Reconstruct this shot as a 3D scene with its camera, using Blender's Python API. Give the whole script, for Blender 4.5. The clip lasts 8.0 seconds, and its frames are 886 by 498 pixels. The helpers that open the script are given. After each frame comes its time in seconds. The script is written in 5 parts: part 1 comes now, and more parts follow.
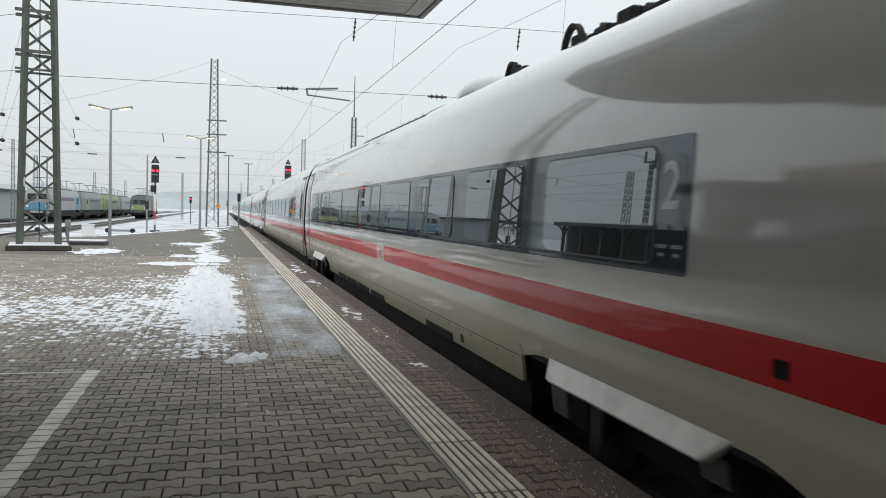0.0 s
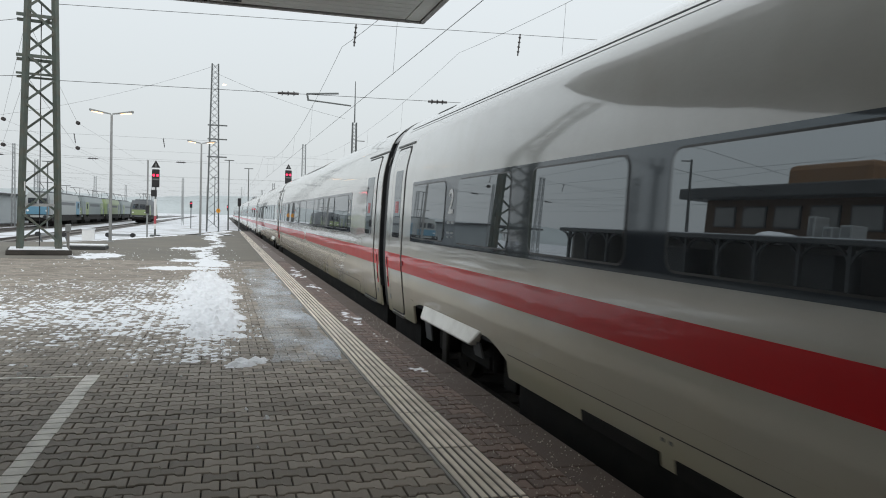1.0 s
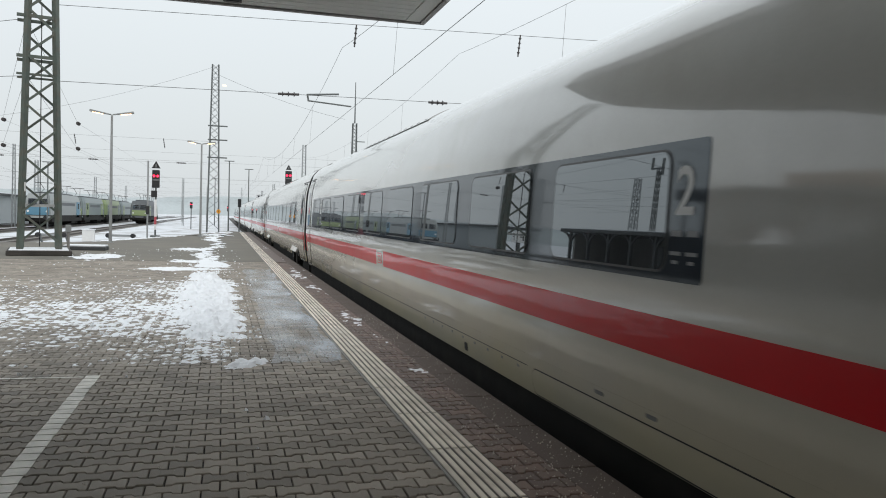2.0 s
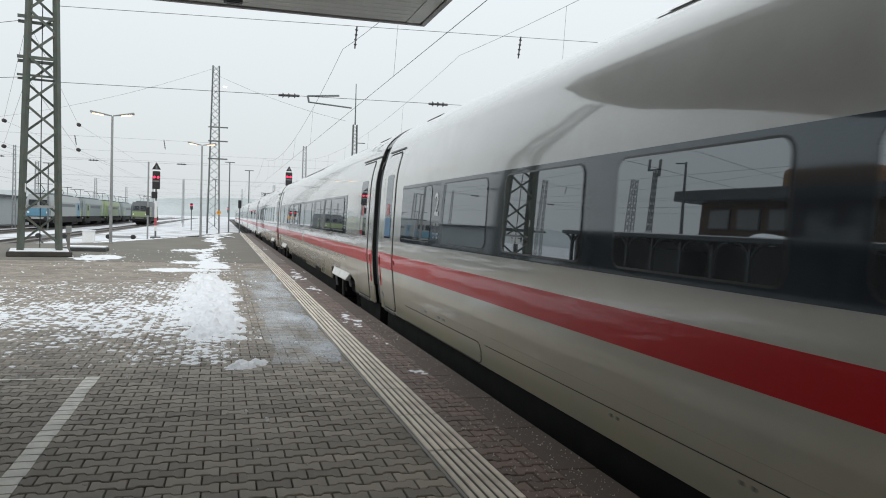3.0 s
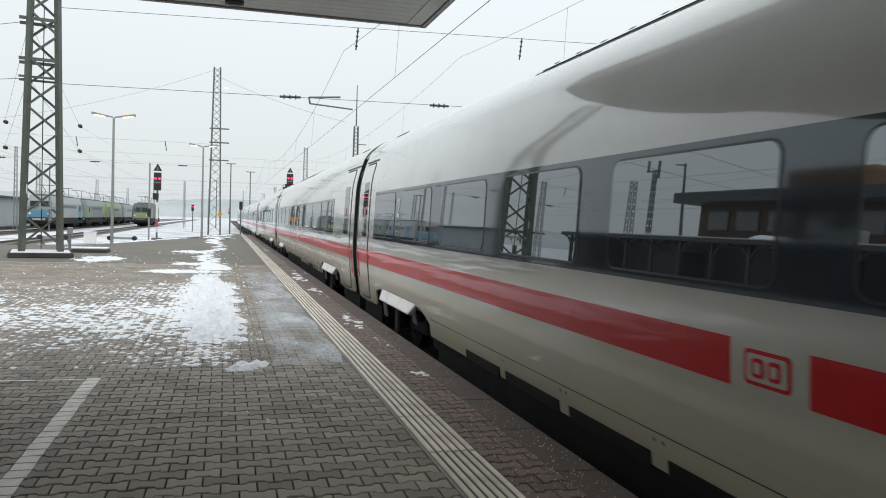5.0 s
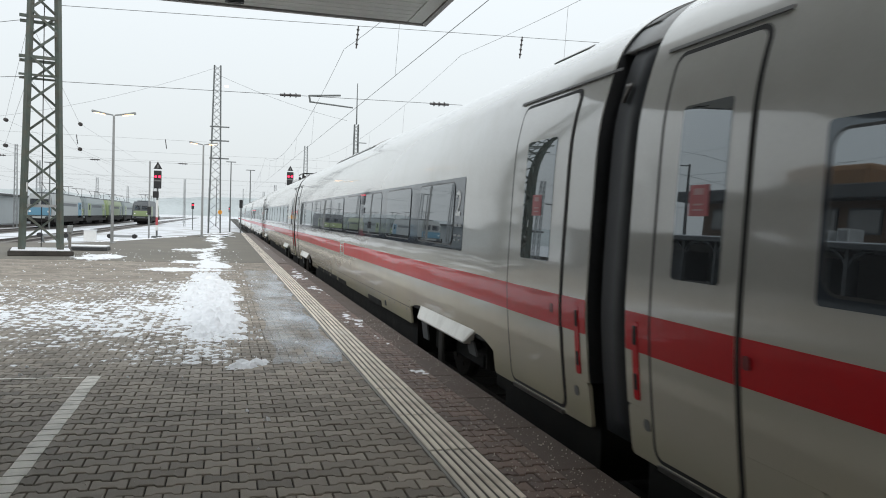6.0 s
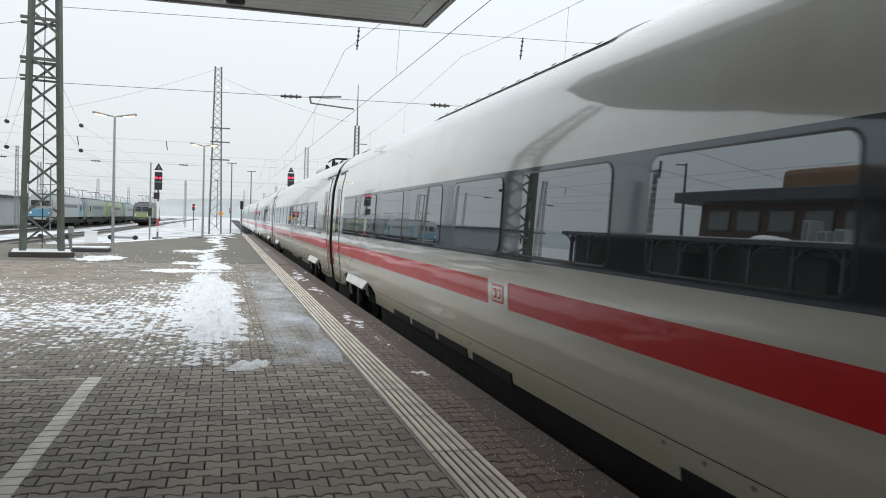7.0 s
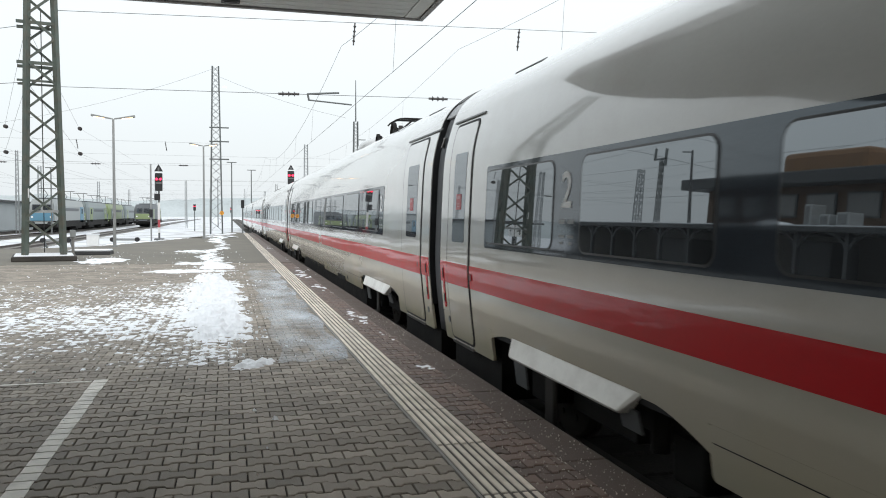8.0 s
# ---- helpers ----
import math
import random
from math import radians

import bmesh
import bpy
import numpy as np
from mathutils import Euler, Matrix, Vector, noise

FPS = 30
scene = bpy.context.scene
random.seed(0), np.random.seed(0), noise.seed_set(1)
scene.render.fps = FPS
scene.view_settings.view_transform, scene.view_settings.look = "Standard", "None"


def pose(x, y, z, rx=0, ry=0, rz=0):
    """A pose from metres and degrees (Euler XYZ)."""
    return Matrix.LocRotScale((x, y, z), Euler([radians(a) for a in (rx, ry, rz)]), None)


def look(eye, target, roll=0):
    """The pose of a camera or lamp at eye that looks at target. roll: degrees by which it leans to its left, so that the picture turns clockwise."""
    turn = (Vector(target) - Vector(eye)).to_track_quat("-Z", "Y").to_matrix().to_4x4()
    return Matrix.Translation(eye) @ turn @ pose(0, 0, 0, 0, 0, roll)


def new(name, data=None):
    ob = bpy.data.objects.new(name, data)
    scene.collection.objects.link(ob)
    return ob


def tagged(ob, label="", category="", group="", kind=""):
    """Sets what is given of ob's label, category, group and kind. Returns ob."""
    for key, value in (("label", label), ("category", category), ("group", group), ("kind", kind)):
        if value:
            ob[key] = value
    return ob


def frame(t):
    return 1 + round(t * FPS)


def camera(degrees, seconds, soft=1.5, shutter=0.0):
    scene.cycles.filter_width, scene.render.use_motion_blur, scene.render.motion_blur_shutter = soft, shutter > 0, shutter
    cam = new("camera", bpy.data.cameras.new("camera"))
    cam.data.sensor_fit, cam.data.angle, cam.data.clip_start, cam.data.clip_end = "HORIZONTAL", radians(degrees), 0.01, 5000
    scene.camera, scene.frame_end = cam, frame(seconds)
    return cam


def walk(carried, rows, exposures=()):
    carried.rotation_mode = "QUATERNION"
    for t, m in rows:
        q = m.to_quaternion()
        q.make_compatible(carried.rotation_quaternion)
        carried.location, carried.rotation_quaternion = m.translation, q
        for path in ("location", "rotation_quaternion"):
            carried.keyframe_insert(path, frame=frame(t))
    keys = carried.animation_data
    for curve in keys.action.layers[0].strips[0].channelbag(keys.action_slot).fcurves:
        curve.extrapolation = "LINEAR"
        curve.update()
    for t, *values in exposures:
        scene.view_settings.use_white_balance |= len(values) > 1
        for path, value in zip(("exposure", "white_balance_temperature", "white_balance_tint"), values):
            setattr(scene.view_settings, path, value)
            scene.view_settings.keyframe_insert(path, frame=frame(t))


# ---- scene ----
LENS = 58.5
EYE = (0.0, 0.0, 1.527)
TRACK_X = 3.933          # centre line of the train's track
GAUGE, LIFT = 0.98, 0.0305   # the coaches' section against its drawing, and its height over the platform
SIDE = 1.475             # half width of the cars
RAIL_Z = -0.55
PITCH = 24.775           # car to car

cam = camera(LENS, 8.0, soft=1.0, shutter=0.12)


def view(yaw, down, roll):
    """Camera at EYE turned right by yaw from the track, tilted down, rolled, in degrees."""
    a, b = radians(yaw), radians(down)
    aim = (EYE[0] + math.sin(a) * math.cos(b), EYE[1] + math.cos(a) * math.cos(b), EYE[2] - math.sin(b))
    return look(EYE, aim, roll)


walk(cam, [
    (0.0, view(15.620, 2.526, 1.545)),
    (0.5, view(15.619, 2.398, 1.584)),
    (1.0, view(15.596, 2.165, 1.628)),
    (1.5, view(15.589, 2.133, 1.638)),
    (3.0, view(15.566, 2.002, 1.718)),
    (3.5, view(15.552, 1.954, 1.711)),
    (4.0, view(15.536, 1.900, 1.720)),
    (4.5, view(15.496, 1.862, 1.715)),
    (6.0, view(15.487, 2.010, 1.813)),
    (6.5, view(15.475, 1.958, 1.833)),
    (7.0, view(15.434, 1.929, 1.790)),
    (7.5, view(15.288, 1.935, 1.623)),
    (8.0, view(15.300, 2.393, 0.270)),
], exposures=[(0.0, 0.10), (0.5, 0.02), (1.0, 0.02), (1.5, 0.06), (3.0, 0.12), (3.5, 0.14), (4.5, 0.17), (6.0, 0.23), (7.0, 0.23), (7.5, 0.20), (8.0, 0.39)])

# ---- light: overcast winter day ----
world = bpy.data.worlds.new("overcast_sky")
scene.world = world
world.use_nodes = True
wn, wl = world.node_tree.nodes, world.node_tree.links
wn.clear()
sky = wn.new("ShaderNodeTexSky")
sky.sky_type, sky.sun_disc = "NISHITA", False
sky.sun_elevation, sky.sun_rotation = radians(24), radians(200)
sky.air_density, sky.dust_density = 1.2, 4.0
cloud = wn.new("ShaderNodeMix")
cloud.data_type = "RGBA"
cloud.inputs[0].default_value = 0.9
cloud.inputs[7].default_value = (7.9, 8.4, 8.65, 1)
wl.new(sky.outputs[0], cloud.inputs[6])
# overcast sky, brighter towards the zenith
place, axis, rise, veil = wn.new("ShaderNodeTexCoord"), wn.new("ShaderNodeSeparateXYZ"), wn.new("ShaderNodeMapRange"), wn.new("ShaderNodeVectorMath")
wl.new(place.outputs["Generated"], axis.inputs[0])
wl.new(axis.outputs[2], rise.inputs[0])
rise.inputs[3].default_value, rise.inputs[4].default_value = 0.86, 1.55
veil.operation = "SCALE"
wl.new(cloud.outputs[2], veil.inputs[0])
wl.new(rise.outputs[0], veil.inputs["Scale"])
bg = wn.new("ShaderNodeBackground")
bg.inputs[1].default_value = 0.1
wl.new(veil.outputs[0], bg.inputs[0])
wo = wn.new("ShaderNodeOutputWorld")
wl.new(bg.outputs[0], wo.inputs[0])

sun = new("sun", bpy.data.lights.new("sun", "SUN"))
sun.data.energy, sun.data.angle, sun.data.color = 0.5, radians(40), (1.0, 0.97, 0.93)
sun.matrix_world = look((0, 0, 50), (-14, 40, 0))



# ---- materials ----
def material(name, color, rough=0.6, metal=0.0, vary=0.25, scale=6.0, fine=90.0, bump=0.15, spec=0.5, coat=0.0,
             coat_rough=0.05, coat_ior=1.5, ior=1.5, piece=0.0, dirt=None, dirt_scale=0.7, dirt_amount=0.0, depth=0.01, dirt_from=0.45, dirt_to=0.75, tint=(1, 1, 1), wave=0.0, low_film=None):
    """A procedural surface: broad tone, fine grain, optional stains and a tone of its own for each piece."""
    m = bpy.data.materials.new(name)
    m.use_nodes = True
    n, l = m.node_tree.nodes, m.node_tree.links
    s = n["Principled BSDF"]
    s.inputs["Metallic"].default_value = metal
    s.inputs["Specular IOR Level"].default_value = spec
    s.inputs["IOR"].default_value = ior
    s.inputs["Coat Weight"].default_value = coat
    s.inputs["Specular Tint"].default_value = (*tint, 1)
    s.inputs["Coat Roughness"].default_value = coat_rough
    s.inputs["Coat IOR"].default_value = coat_ior
    co = n.new("ShaderNodeTexCoord")
    big, small = n.new("ShaderNodeTexNoise"), n.new("ShaderNodeTexNoise")
    big.inputs["Scale"].default_value, big.inputs["Detail"].default_value = scale, 5
    small.inputs["Scale"].default_value, small.inputs["Detail"].default_value = fine, 3
    l.new(co.outputs["Object"], big.inputs["Vector"])
    l.new(co.outputs["Object"], small.inputs["Vector"])
    mean = n.new("ShaderNodeMath")
    mean.operation = "MULTIPLY_ADD"
    mean.inputs[1].default_value = 0.6
    l.new(big.outputs["Fac"], mean.inputs[0])
    part_small = n.new("ShaderNodeMath")
    part_small.operation = "MULTIPLY"
    part_small.inputs[1].default_value = 0.4
    l.new(small.outputs["Fac"], part_small.inputs[0])
    l.new(part_small.outputs[0], mean.inputs[2])
    out = mean.outputs[0]
    if piece:
        info = n.new("ShaderNodeObjectInfo")
        geo = n.new("ShaderNodeNewGeometry")
        add = n.new("ShaderNodeMath")
        add.operation = "ADD"
        l.new(info.outputs["Random"], add.inputs[0])
        l.new(geo.outputs["Random Per Island"], add.inputs[1])
        wrap = n.new("ShaderNodeMath")
        wrap.operation = "FRACT"
        l.new(add.outputs[0], wrap.inputs[0])
        mix = n.new("ShaderNodeMix")
        mix.inputs[0].default_value = piece
        l.new(out, mix.inputs[2])
        l.new(wrap.outputs[0], mix.inputs[3])
        out = mix.outputs[0]
    ramp = n.new("ShaderNodeValToRGB")
    lo, hi = [c * (1 - vary) for c in color], [min(1, c * (1 + vary)) for c in color]
    ramp.color_ramp.elements[0].position, ramp.color_ramp.elements[1].position = 0.3, 0.7
    ramp.color_ramp.elements[0].color, ramp.color_ramp.elements[1].color = (*lo, 1), (*hi, 1)
    l.new(out, ramp.inputs[0])
    col = ramp.outputs[0]
    if dirt:
        patch = n.new("ShaderNodeTexNoise")
        patch.inputs["Scale"].default_value, patch.inputs["Detail"].default_value = dirt_scale, 7
        l.new(co.outputs["Object"], patch.inputs["Vector"])
        cut = n.new("ShaderNodeMapRange")
        cut.inputs[1].default_value, cut.inputs[2].default_value = dirt_from, dirt_to
        cut.inputs[4].default_value = dirt_amount
        l.new(patch.outputs["Fac"], cut.inputs[0])
        over = n.new("ShaderNodeMix")
        over.data_type = "RGBA"
        over.inputs[7].default_value = (*dirt, 1)
        l.new(cut.outputs[0], over.inputs[0])
        l.new(col, over.inputs[6])
        col = over.outputs[2]
    if low_film:
        # warm bounce light from the platform, coloured into the lower flank at equal lightness
        sep, low, cloud_, both_, film = n.new("ShaderNodeSeparateXYZ"), n.new("ShaderNodeMapRange"), n.new("ShaderNodeMapRange"), n.new("ShaderNodeMath"), n.new("ShaderNodeMix")
        l.new(co.outputs["Object"], sep.inputs[0])
        l.new(sep.outputs[2], low.inputs[0])
        low.inputs[1].default_value, low.inputs[2].default_value, low.inputs[3].default_value, low.inputs[4].default_value = 0.2, 1.3, 1.0, 0.0
        l.new(big.outputs["Fac"], cloud_.inputs[0])
        cloud_.inputs[1].default_value, cloud_.inputs[2].default_value, cloud_.inputs[3].default_value, cloud_.inputs[4].default_value = 0.3, 0.7, 0.6, 1.0
        both_.operation = "MULTIPLY"
        l.new(low.outputs[0], both_.inputs[0])
        l.new(cloud_.outputs[0], both_.inputs[1])
        film.data_type = "RGBA"
        film.inputs[7].default_value = (*low_film, 1)
        l.new(both_.outputs[0], film.inputs[0])
        # the coat is duller there, as dust would leave it
        dull = n.new("ShaderNodeMapRange")
        dull.inputs[3].default_value, dull.inputs[4].default_value = coat, coat * 0.35
        l.new(both_.outputs[0], dull.inputs[0])
        l.new(dull.outputs[0], s.inputs["Coat Weight"])
        l.new(col, film.inputs[6])
        col = film.outputs[2]
    l.new(col, s.inputs["Base Color"])
    rr = n.new("ShaderNodeMapRange")
    rr.inputs[3].default_value, rr.inputs[4].default_value = max(0.01, rough * 0.8), min(1, rough * 1.2)
    l.new(big.outputs["Fac"], rr.inputs[0])
    l.new(rr.outputs[0], s.inputs["Roughness"])
    if bump:
        b = n.new("ShaderNodeBump")
        b.inputs["Strength"].default_value, b.inputs["Distance"].default_value = bump, depth
        l.new(small.outputs["Fac"], b.inputs["Height"])
        l.new(b.outputs[0], s.inputs["Normal"])
        l.new(b.outputs[0], s.inputs["Coat Normal"])
    if wave:
        # uneven sheet metal: long shallow dents along the coach
        along, dent, wb = n.new("ShaderNodeMapping"), n.new("ShaderNodeTexNoise"), n.new("ShaderNodeBump")
        along.inputs["Scale"].default_value = (1.0, 0.6, 3.0)
        dent.inputs["Scale"].default_value, dent.inputs["Detail"].default_value, dent.inputs["Roughness"].default_value = 1.5, 1.2, 0.35
        wb.inputs["Strength"].default_value, wb.inputs["Distance"].default_value = 1.0, wave
        l.new(co.outputs["Object"], along.inputs[0])
        l.new(along.outputs[0], dent.inputs["Vector"])
        l.new(dent.outputs["Fac"], wb.inputs["Height"])
        l.new(wb.outputs[0], s.inputs["Coat Normal"])
        l.new(wb.outputs[0], s.inputs["Normal"])
    return m


def glow(name, color, strength):
    m = bpy.data.materials.new(name)
    m.use_nodes = True
    s = m.node_tree.nodes["Principled BSDF"]
    s.inputs["Base Color"].default_value = (*color, 1)
    s.inputs["Emission Color"].default_value = (*color, 1)
    s.inputs["Emission Strength"].default_value = strength
    return m


PAINT = material("train_paint", (0.525, 0.53, 0.505), 0.2, vary=0.05, scale=0.8, fine=40, bump=0.0, coat=1.0, coat_rough=0.058, ior=1.5, coat_ior=1.8,
                 dirt=(0.36, 0.34, 0.29), dirt_scale=1.1, dirt_amount=0.4, wave=0.0032, low_film=(0.535, 0.485, 0.345))
ROOF = material("train_roof_paint", (0.40, 0.405, 0.40), 0.2, vary=0.05, scale=0.8, fine=30, bump=0.0, coat=1.0, coat_rough=0.04, coat_ior=1.8,
                dirt=(0.30, 0.29, 0.27), dirt_scale=0.9, dirt_amount=0.3)
RED = material("red_stripe_paint", (0.60, 0.008, 0.018), 0.4, vary=0.06, scale=1.5, fine=40, bump=0.0, coat=0.6, coat_rough=0.03, coat_ior=1.45, spec=0.1, wave=0.0032)
BAND = material("window_band_glass", (0.046, 0.056, 0.070), 0.05, vary=0.2, scale=2, bump=0.0, ior=1.70, tint=(0.80, 0.92, 1.0))
GLASS = material("coated_window_glass", (0.045, 0.050, 0.056), 0.015, vary=0.2, scale=2, bump=0.0, ior=2.65, tint=(0.87, 0.95, 1.0))
RUBBER = material("black_rubber", (0.016, 0.016, 0.017), 0.7, vary=0.3, scale=8, bump=0.1)
DECAL = material("grey_white_film", (0.78, 0.79, 0.79), 0.3, vary=0.06, scale=3, bump=0.0)
FAINT = material("faded_grey_film", (0.26, 0.27, 0.28), 0.3, vary=0.1, scale=3, bump=0.0)
RIM = material("dark_window_seal", (0.024, 0.027, 0.031), 0.3, vary=0.2, scale=6, bump=0.0)
# paler than the near masts: distance haze is mixed into the base colour
FAR_MAST = material("haze_toned_galvanised", (0.30, 0.315, 0.32), 0.6, vary=0.2, scale=3, bump=0.0)
CURTAIN = material("dark_rubber_curtain", (0.028, 0.031, 0.036), 0.5, vary=0.25, scale=3, bump=0.05, spec=0.4)
HOOD = material("grey_gangway_hood", (0.36, 0.365, 0.37), 0.55, vary=0.15, scale=3, bump=0.1)
DULL_RED = material("dull_red_button", (0.20, 0.012, 0.018), 0.4, vary=0.1, bump=0.0)
CAP = material("grey_gangway_cover", (0.16, 0.165, 0.165), 0.6, vary=0.2, scale=3, bump=0.1)
BELLOWS = material("bellows_rubber", (0.022, 0.023, 0.025), 0.7, vary=0.3, scale=8, bump=0.1, spec=0.25)
UNDER = material("sooty_underframe", (0.012, 0.0115, 0.011), 0.8, spec=0.25, vary=0.5, scale=5, bump=0.3, dirt=(0.03, 0.026, 0.022), dirt_scale=3, dirt_amount=0.5)
COVER = material("white_bogie_cover", (0.82, 0.81, 0.76), 0.35, vary=0.06, scale=2, fine=40, bump=0.0, coat=0.3, dirt=(0.45, 0.42, 0.38), dirt_scale=4, dirt_amount=0.5)
FLAP = material("dusty_sheet_steel", (0.11, 0.115, 0.12), 0.5, vary=0.3, scale=5, bump=0.1)
STEEL = material("worn_steel", (0.30, 0.29, 0.28), 0.4, metal=0.9, vary=0.3, scale=6, bump=0.1)
WHEEL_STEEL = material("sooty_wheel_steel", (0.06, 0.055, 0.05), 0.6, metal=0.4, vary=0.3, scale=6, bump=0.1)
GREEN = material("mast_green_paint", (0.085, 0.105, 0.09), 0.55, vary=0.3, scale=3, bump=0.15, dirt=(0.14, 0.10, 0.07), dirt_scale=4, dirt_amount=0.5)
GREY_MAST = material("galvanised_mast", (0.13, 0.14, 0.14), 0.55, vary=0.25, scale=3, bump=0.1)
POLE = material("galvanised_pole", (0.33, 0.34, 0.34), 0.5, metal=0.3, vary=0.15, scale=3, bump=0.05)
WIRE = material("wire_bronze", (0.06, 0.06, 0.06), 0.5, metal=0.5, vary=0.2, bump=0.0)
INSUL = material("dark_insulator", (0.05, 0.045, 0.045), 0.3, vary=0.2, bump=0.0)
PAVER = material("grey_paver", (0.278, 0.244, 0.204), 0.66, vary=0.36, spec=0.32, scale=1.3, fine=150, bump=0.8, piece=0.32, depth=0.004,
                 dirt=(0.142, 0.122, 0.100), dirt_scale=0.9, dirt_amount=0.5)
PAVER_RED = material("rusty_paver", (0.138, 0.090, 0.069), 0.55, vary=0.32, scale=1.3, fine=160, bump=0.5, piece=0.35, depth=0.004,
                     dirt=(0.075, 0.058, 0.048), dirt_scale=1.4, dirt_amount=0.5)
JOINT = material("sand_joint", (0.026, 0.023, 0.021), 0.9, vary=0.3, scale=3, bump=0.3)
FARPAVE = material("far_paving", (0.165, 0.152, 0.127), 0.75, spec=0.3, vary=0.25, scale=0.5, fine=18, bump=0.5, dirt=(0.12, 0.11, 0.10), dirt_scale=0.3, dirt_amount=0.5)
NOSING = material("edge_slab_concrete", (0.092, 0.066, 0.053), 0.7, vary=0.25, scale=2, fine=120, bump=0.4, dirt=(0.07, 0.054, 0.045), dirt_scale=2, dirt_amount=0.5)
TACTILE = material("tactile_slab_white", (0.76, 0.69, 0.59), 0.6, vary=0.2, scale=3, fine=140, bump=0.3, piece=0.25, dirt=(0.33, 0.27, 0.21), dirt_scale=3.5, dirt_amount=0.75)
GROOVE = material("tactile_groove_dirt", (0.075, 0.066, 0.055), 0.85, vary=0.3, scale=5, bump=0.3)
LINE = material("white_line_paint", (0.74, 0.71, 0.65), 0.6, vary=0.15, scale=6, fine=120, bump=0.2, dirt=(0.25, 0.24, 0.22), dirt_scale=5, dirt_amount=0.6)
SNOW = material("snow", (0.80, 0.815, 0.84), 0.75, vary=0.04, scale=5, fine=120, bump=0.35, depth=0.008)
GRIT = material("pale_grit", (0.55, 0.50, 0.44), 0.8, vary=0.3, scale=40, bump=0.0)
GROUND = material("snowy_ballast", (0.42, 0.41, 0.41), 0.9, vary=0.5, scale=0.6, fine=25, bump=0.5, dirt=(0.66, 0.68, 0.71), dirt_scale=0.3, dirt_amount=1.0, dirt_from=0.36, dirt_to=0.50)
# near-black base colour puts the shade under the train into bed and sleepers
BALLAST = material("shade_bed_and_dark_plinth", (0.05, 0.045, 0.04), 0.9, vary=0.5, scale=2, fine=30, bump=0.8, dirt=(0.10, 0.09, 0.08), dirt_scale=1.5, dirt_amount=0.5)
RAILM = material("rail_steel", (0.10, 0.085, 0.075), 0.5, metal=0.6, vary=0.3, scale=4, bump=0.1)
CONCRETE = material("concrete", (0.26, 0.25, 0.235), 0.8, vary=0.2, scale=2, fine=60, bump=0.3)
CANOPY_M = material("canopy_soffit_board", (0.80, 0.82, 0.80), 0.5, vary=0.08, scale=1.5, fine=50, bump=0.1)
FASCIA = material("canopy_fascia_metal", (0.30, 0.285, 0.28), 0.45, vary=0.15, scale=2, bump=0.1)
SHELTER = material("dark_shelter_metal", (0.055, 0.058, 0.06), 0.6, vary=0.3, scale=1, bump=0.1)
PALE_GLASS = material("pale_window_glass", (0.17, 0.17, 0.165), 0.2, vary=0.1, bump=0.0)
BROWN_WALL = material("dark_brown_facade", (0.09, 0.055, 0.035), 0.8, vary=0.2, scale=1, bump=0.2)
OCHRE = material("brown_facade", (0.25, 0.145, 0.08), 0.8, vary=0.15, scale=1, bump=0.2)
# pale blue-grey base colour carries the haze of the distance
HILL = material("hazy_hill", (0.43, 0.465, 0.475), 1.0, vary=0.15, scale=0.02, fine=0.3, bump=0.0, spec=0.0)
SHED_WALL = material("pale_shed_wall", (0.42, 0.45, 0.46), 0.7, vary=0.08, scale=0.5, bump=0.0)
LOCO_W = material("loco_white", (0.30, 0.32, 0.32), 0.4, vary=0.08, scale=1, bump=0.0)
LOCO_PALE = material("loco_pale_blue", (0.19, 0.225, 0.23), 0.4, vary=0.08, scale=1, bump=0.0)
LOCO_G = material("loco_green", (0.24, 0.30, 0.15), 0.4, vary=0.1, scale=1, bump=0.0)
LOCO_B = material("loco_blue", (0.10, 0.24, 0.34), 0.4, vary=0.1, scale=1, bump=0.0)
LOCO_GREY = material("loco_dark_grey", (0.10, 0.11, 0.12), 0.5, vary=0.1, scale=1, bump=0.0)
BLACKM = material("signal_black", (0.02, 0.02, 0.022), 0.5, vary=0.2, bump=0.0)
WHITEM = material("sign_white", (0.75, 0.75, 0.74), 0.5, vary=0.05, bump=0.0)
ORANGE = material("marker_orange", (0.75, 0.32, 0.03), 0.5, vary=0.08, bump=0.0)
STICKER_RED = material("red_sticker", (0.46, 0.085, 0.10), 0.4, vary=0.05, bump=0.0)
STICKER_PALE = material("pale_pink_print", (0.52, 0.28, 0.28), 0.4, vary=0.05, bump=0.0)
STICKER_BLUE = material("blue_sticker", (0.05, 0.16, 0.30), 0.4, vary=0.05, bump=0.0)
RED_GLOW = glow("red_signal_lens", (1.0, 0.02, 0.06), 4.0)
LAMP_GLOW = glow("sodium_lamp_lens", (1.0, 0.62, 0.32), 3.0)


# ---- mesh helpers ----
def box(bm, x0, x1, y0, y1, z0, z1, bevel=0.0):
    m = Matrix.Translation(((x0 + x1) / 2, (y0 + y1) / 2, (z0 + z1) / 2)) @ Matrix.Diagonal((abs(x1 - x0), abs(y1 - y0), abs(z1 - z0), 1))
    made = bmesh.ops.create_cube(bm, size=1, matrix=m)
    if bevel:
        edges = list({e for v in made["verts"] for e in v.link_edges})
        bmesh.ops.bevel(bm, geom=edges, offset=bevel, segments=2, affect="EDGES", profile=0.5)
    return bm


def boxes(*rows, bevel=0.0):
    bm = bmesh.new()
    for r in rows:
        box(bm, *r, bevel=bevel)
    return bm


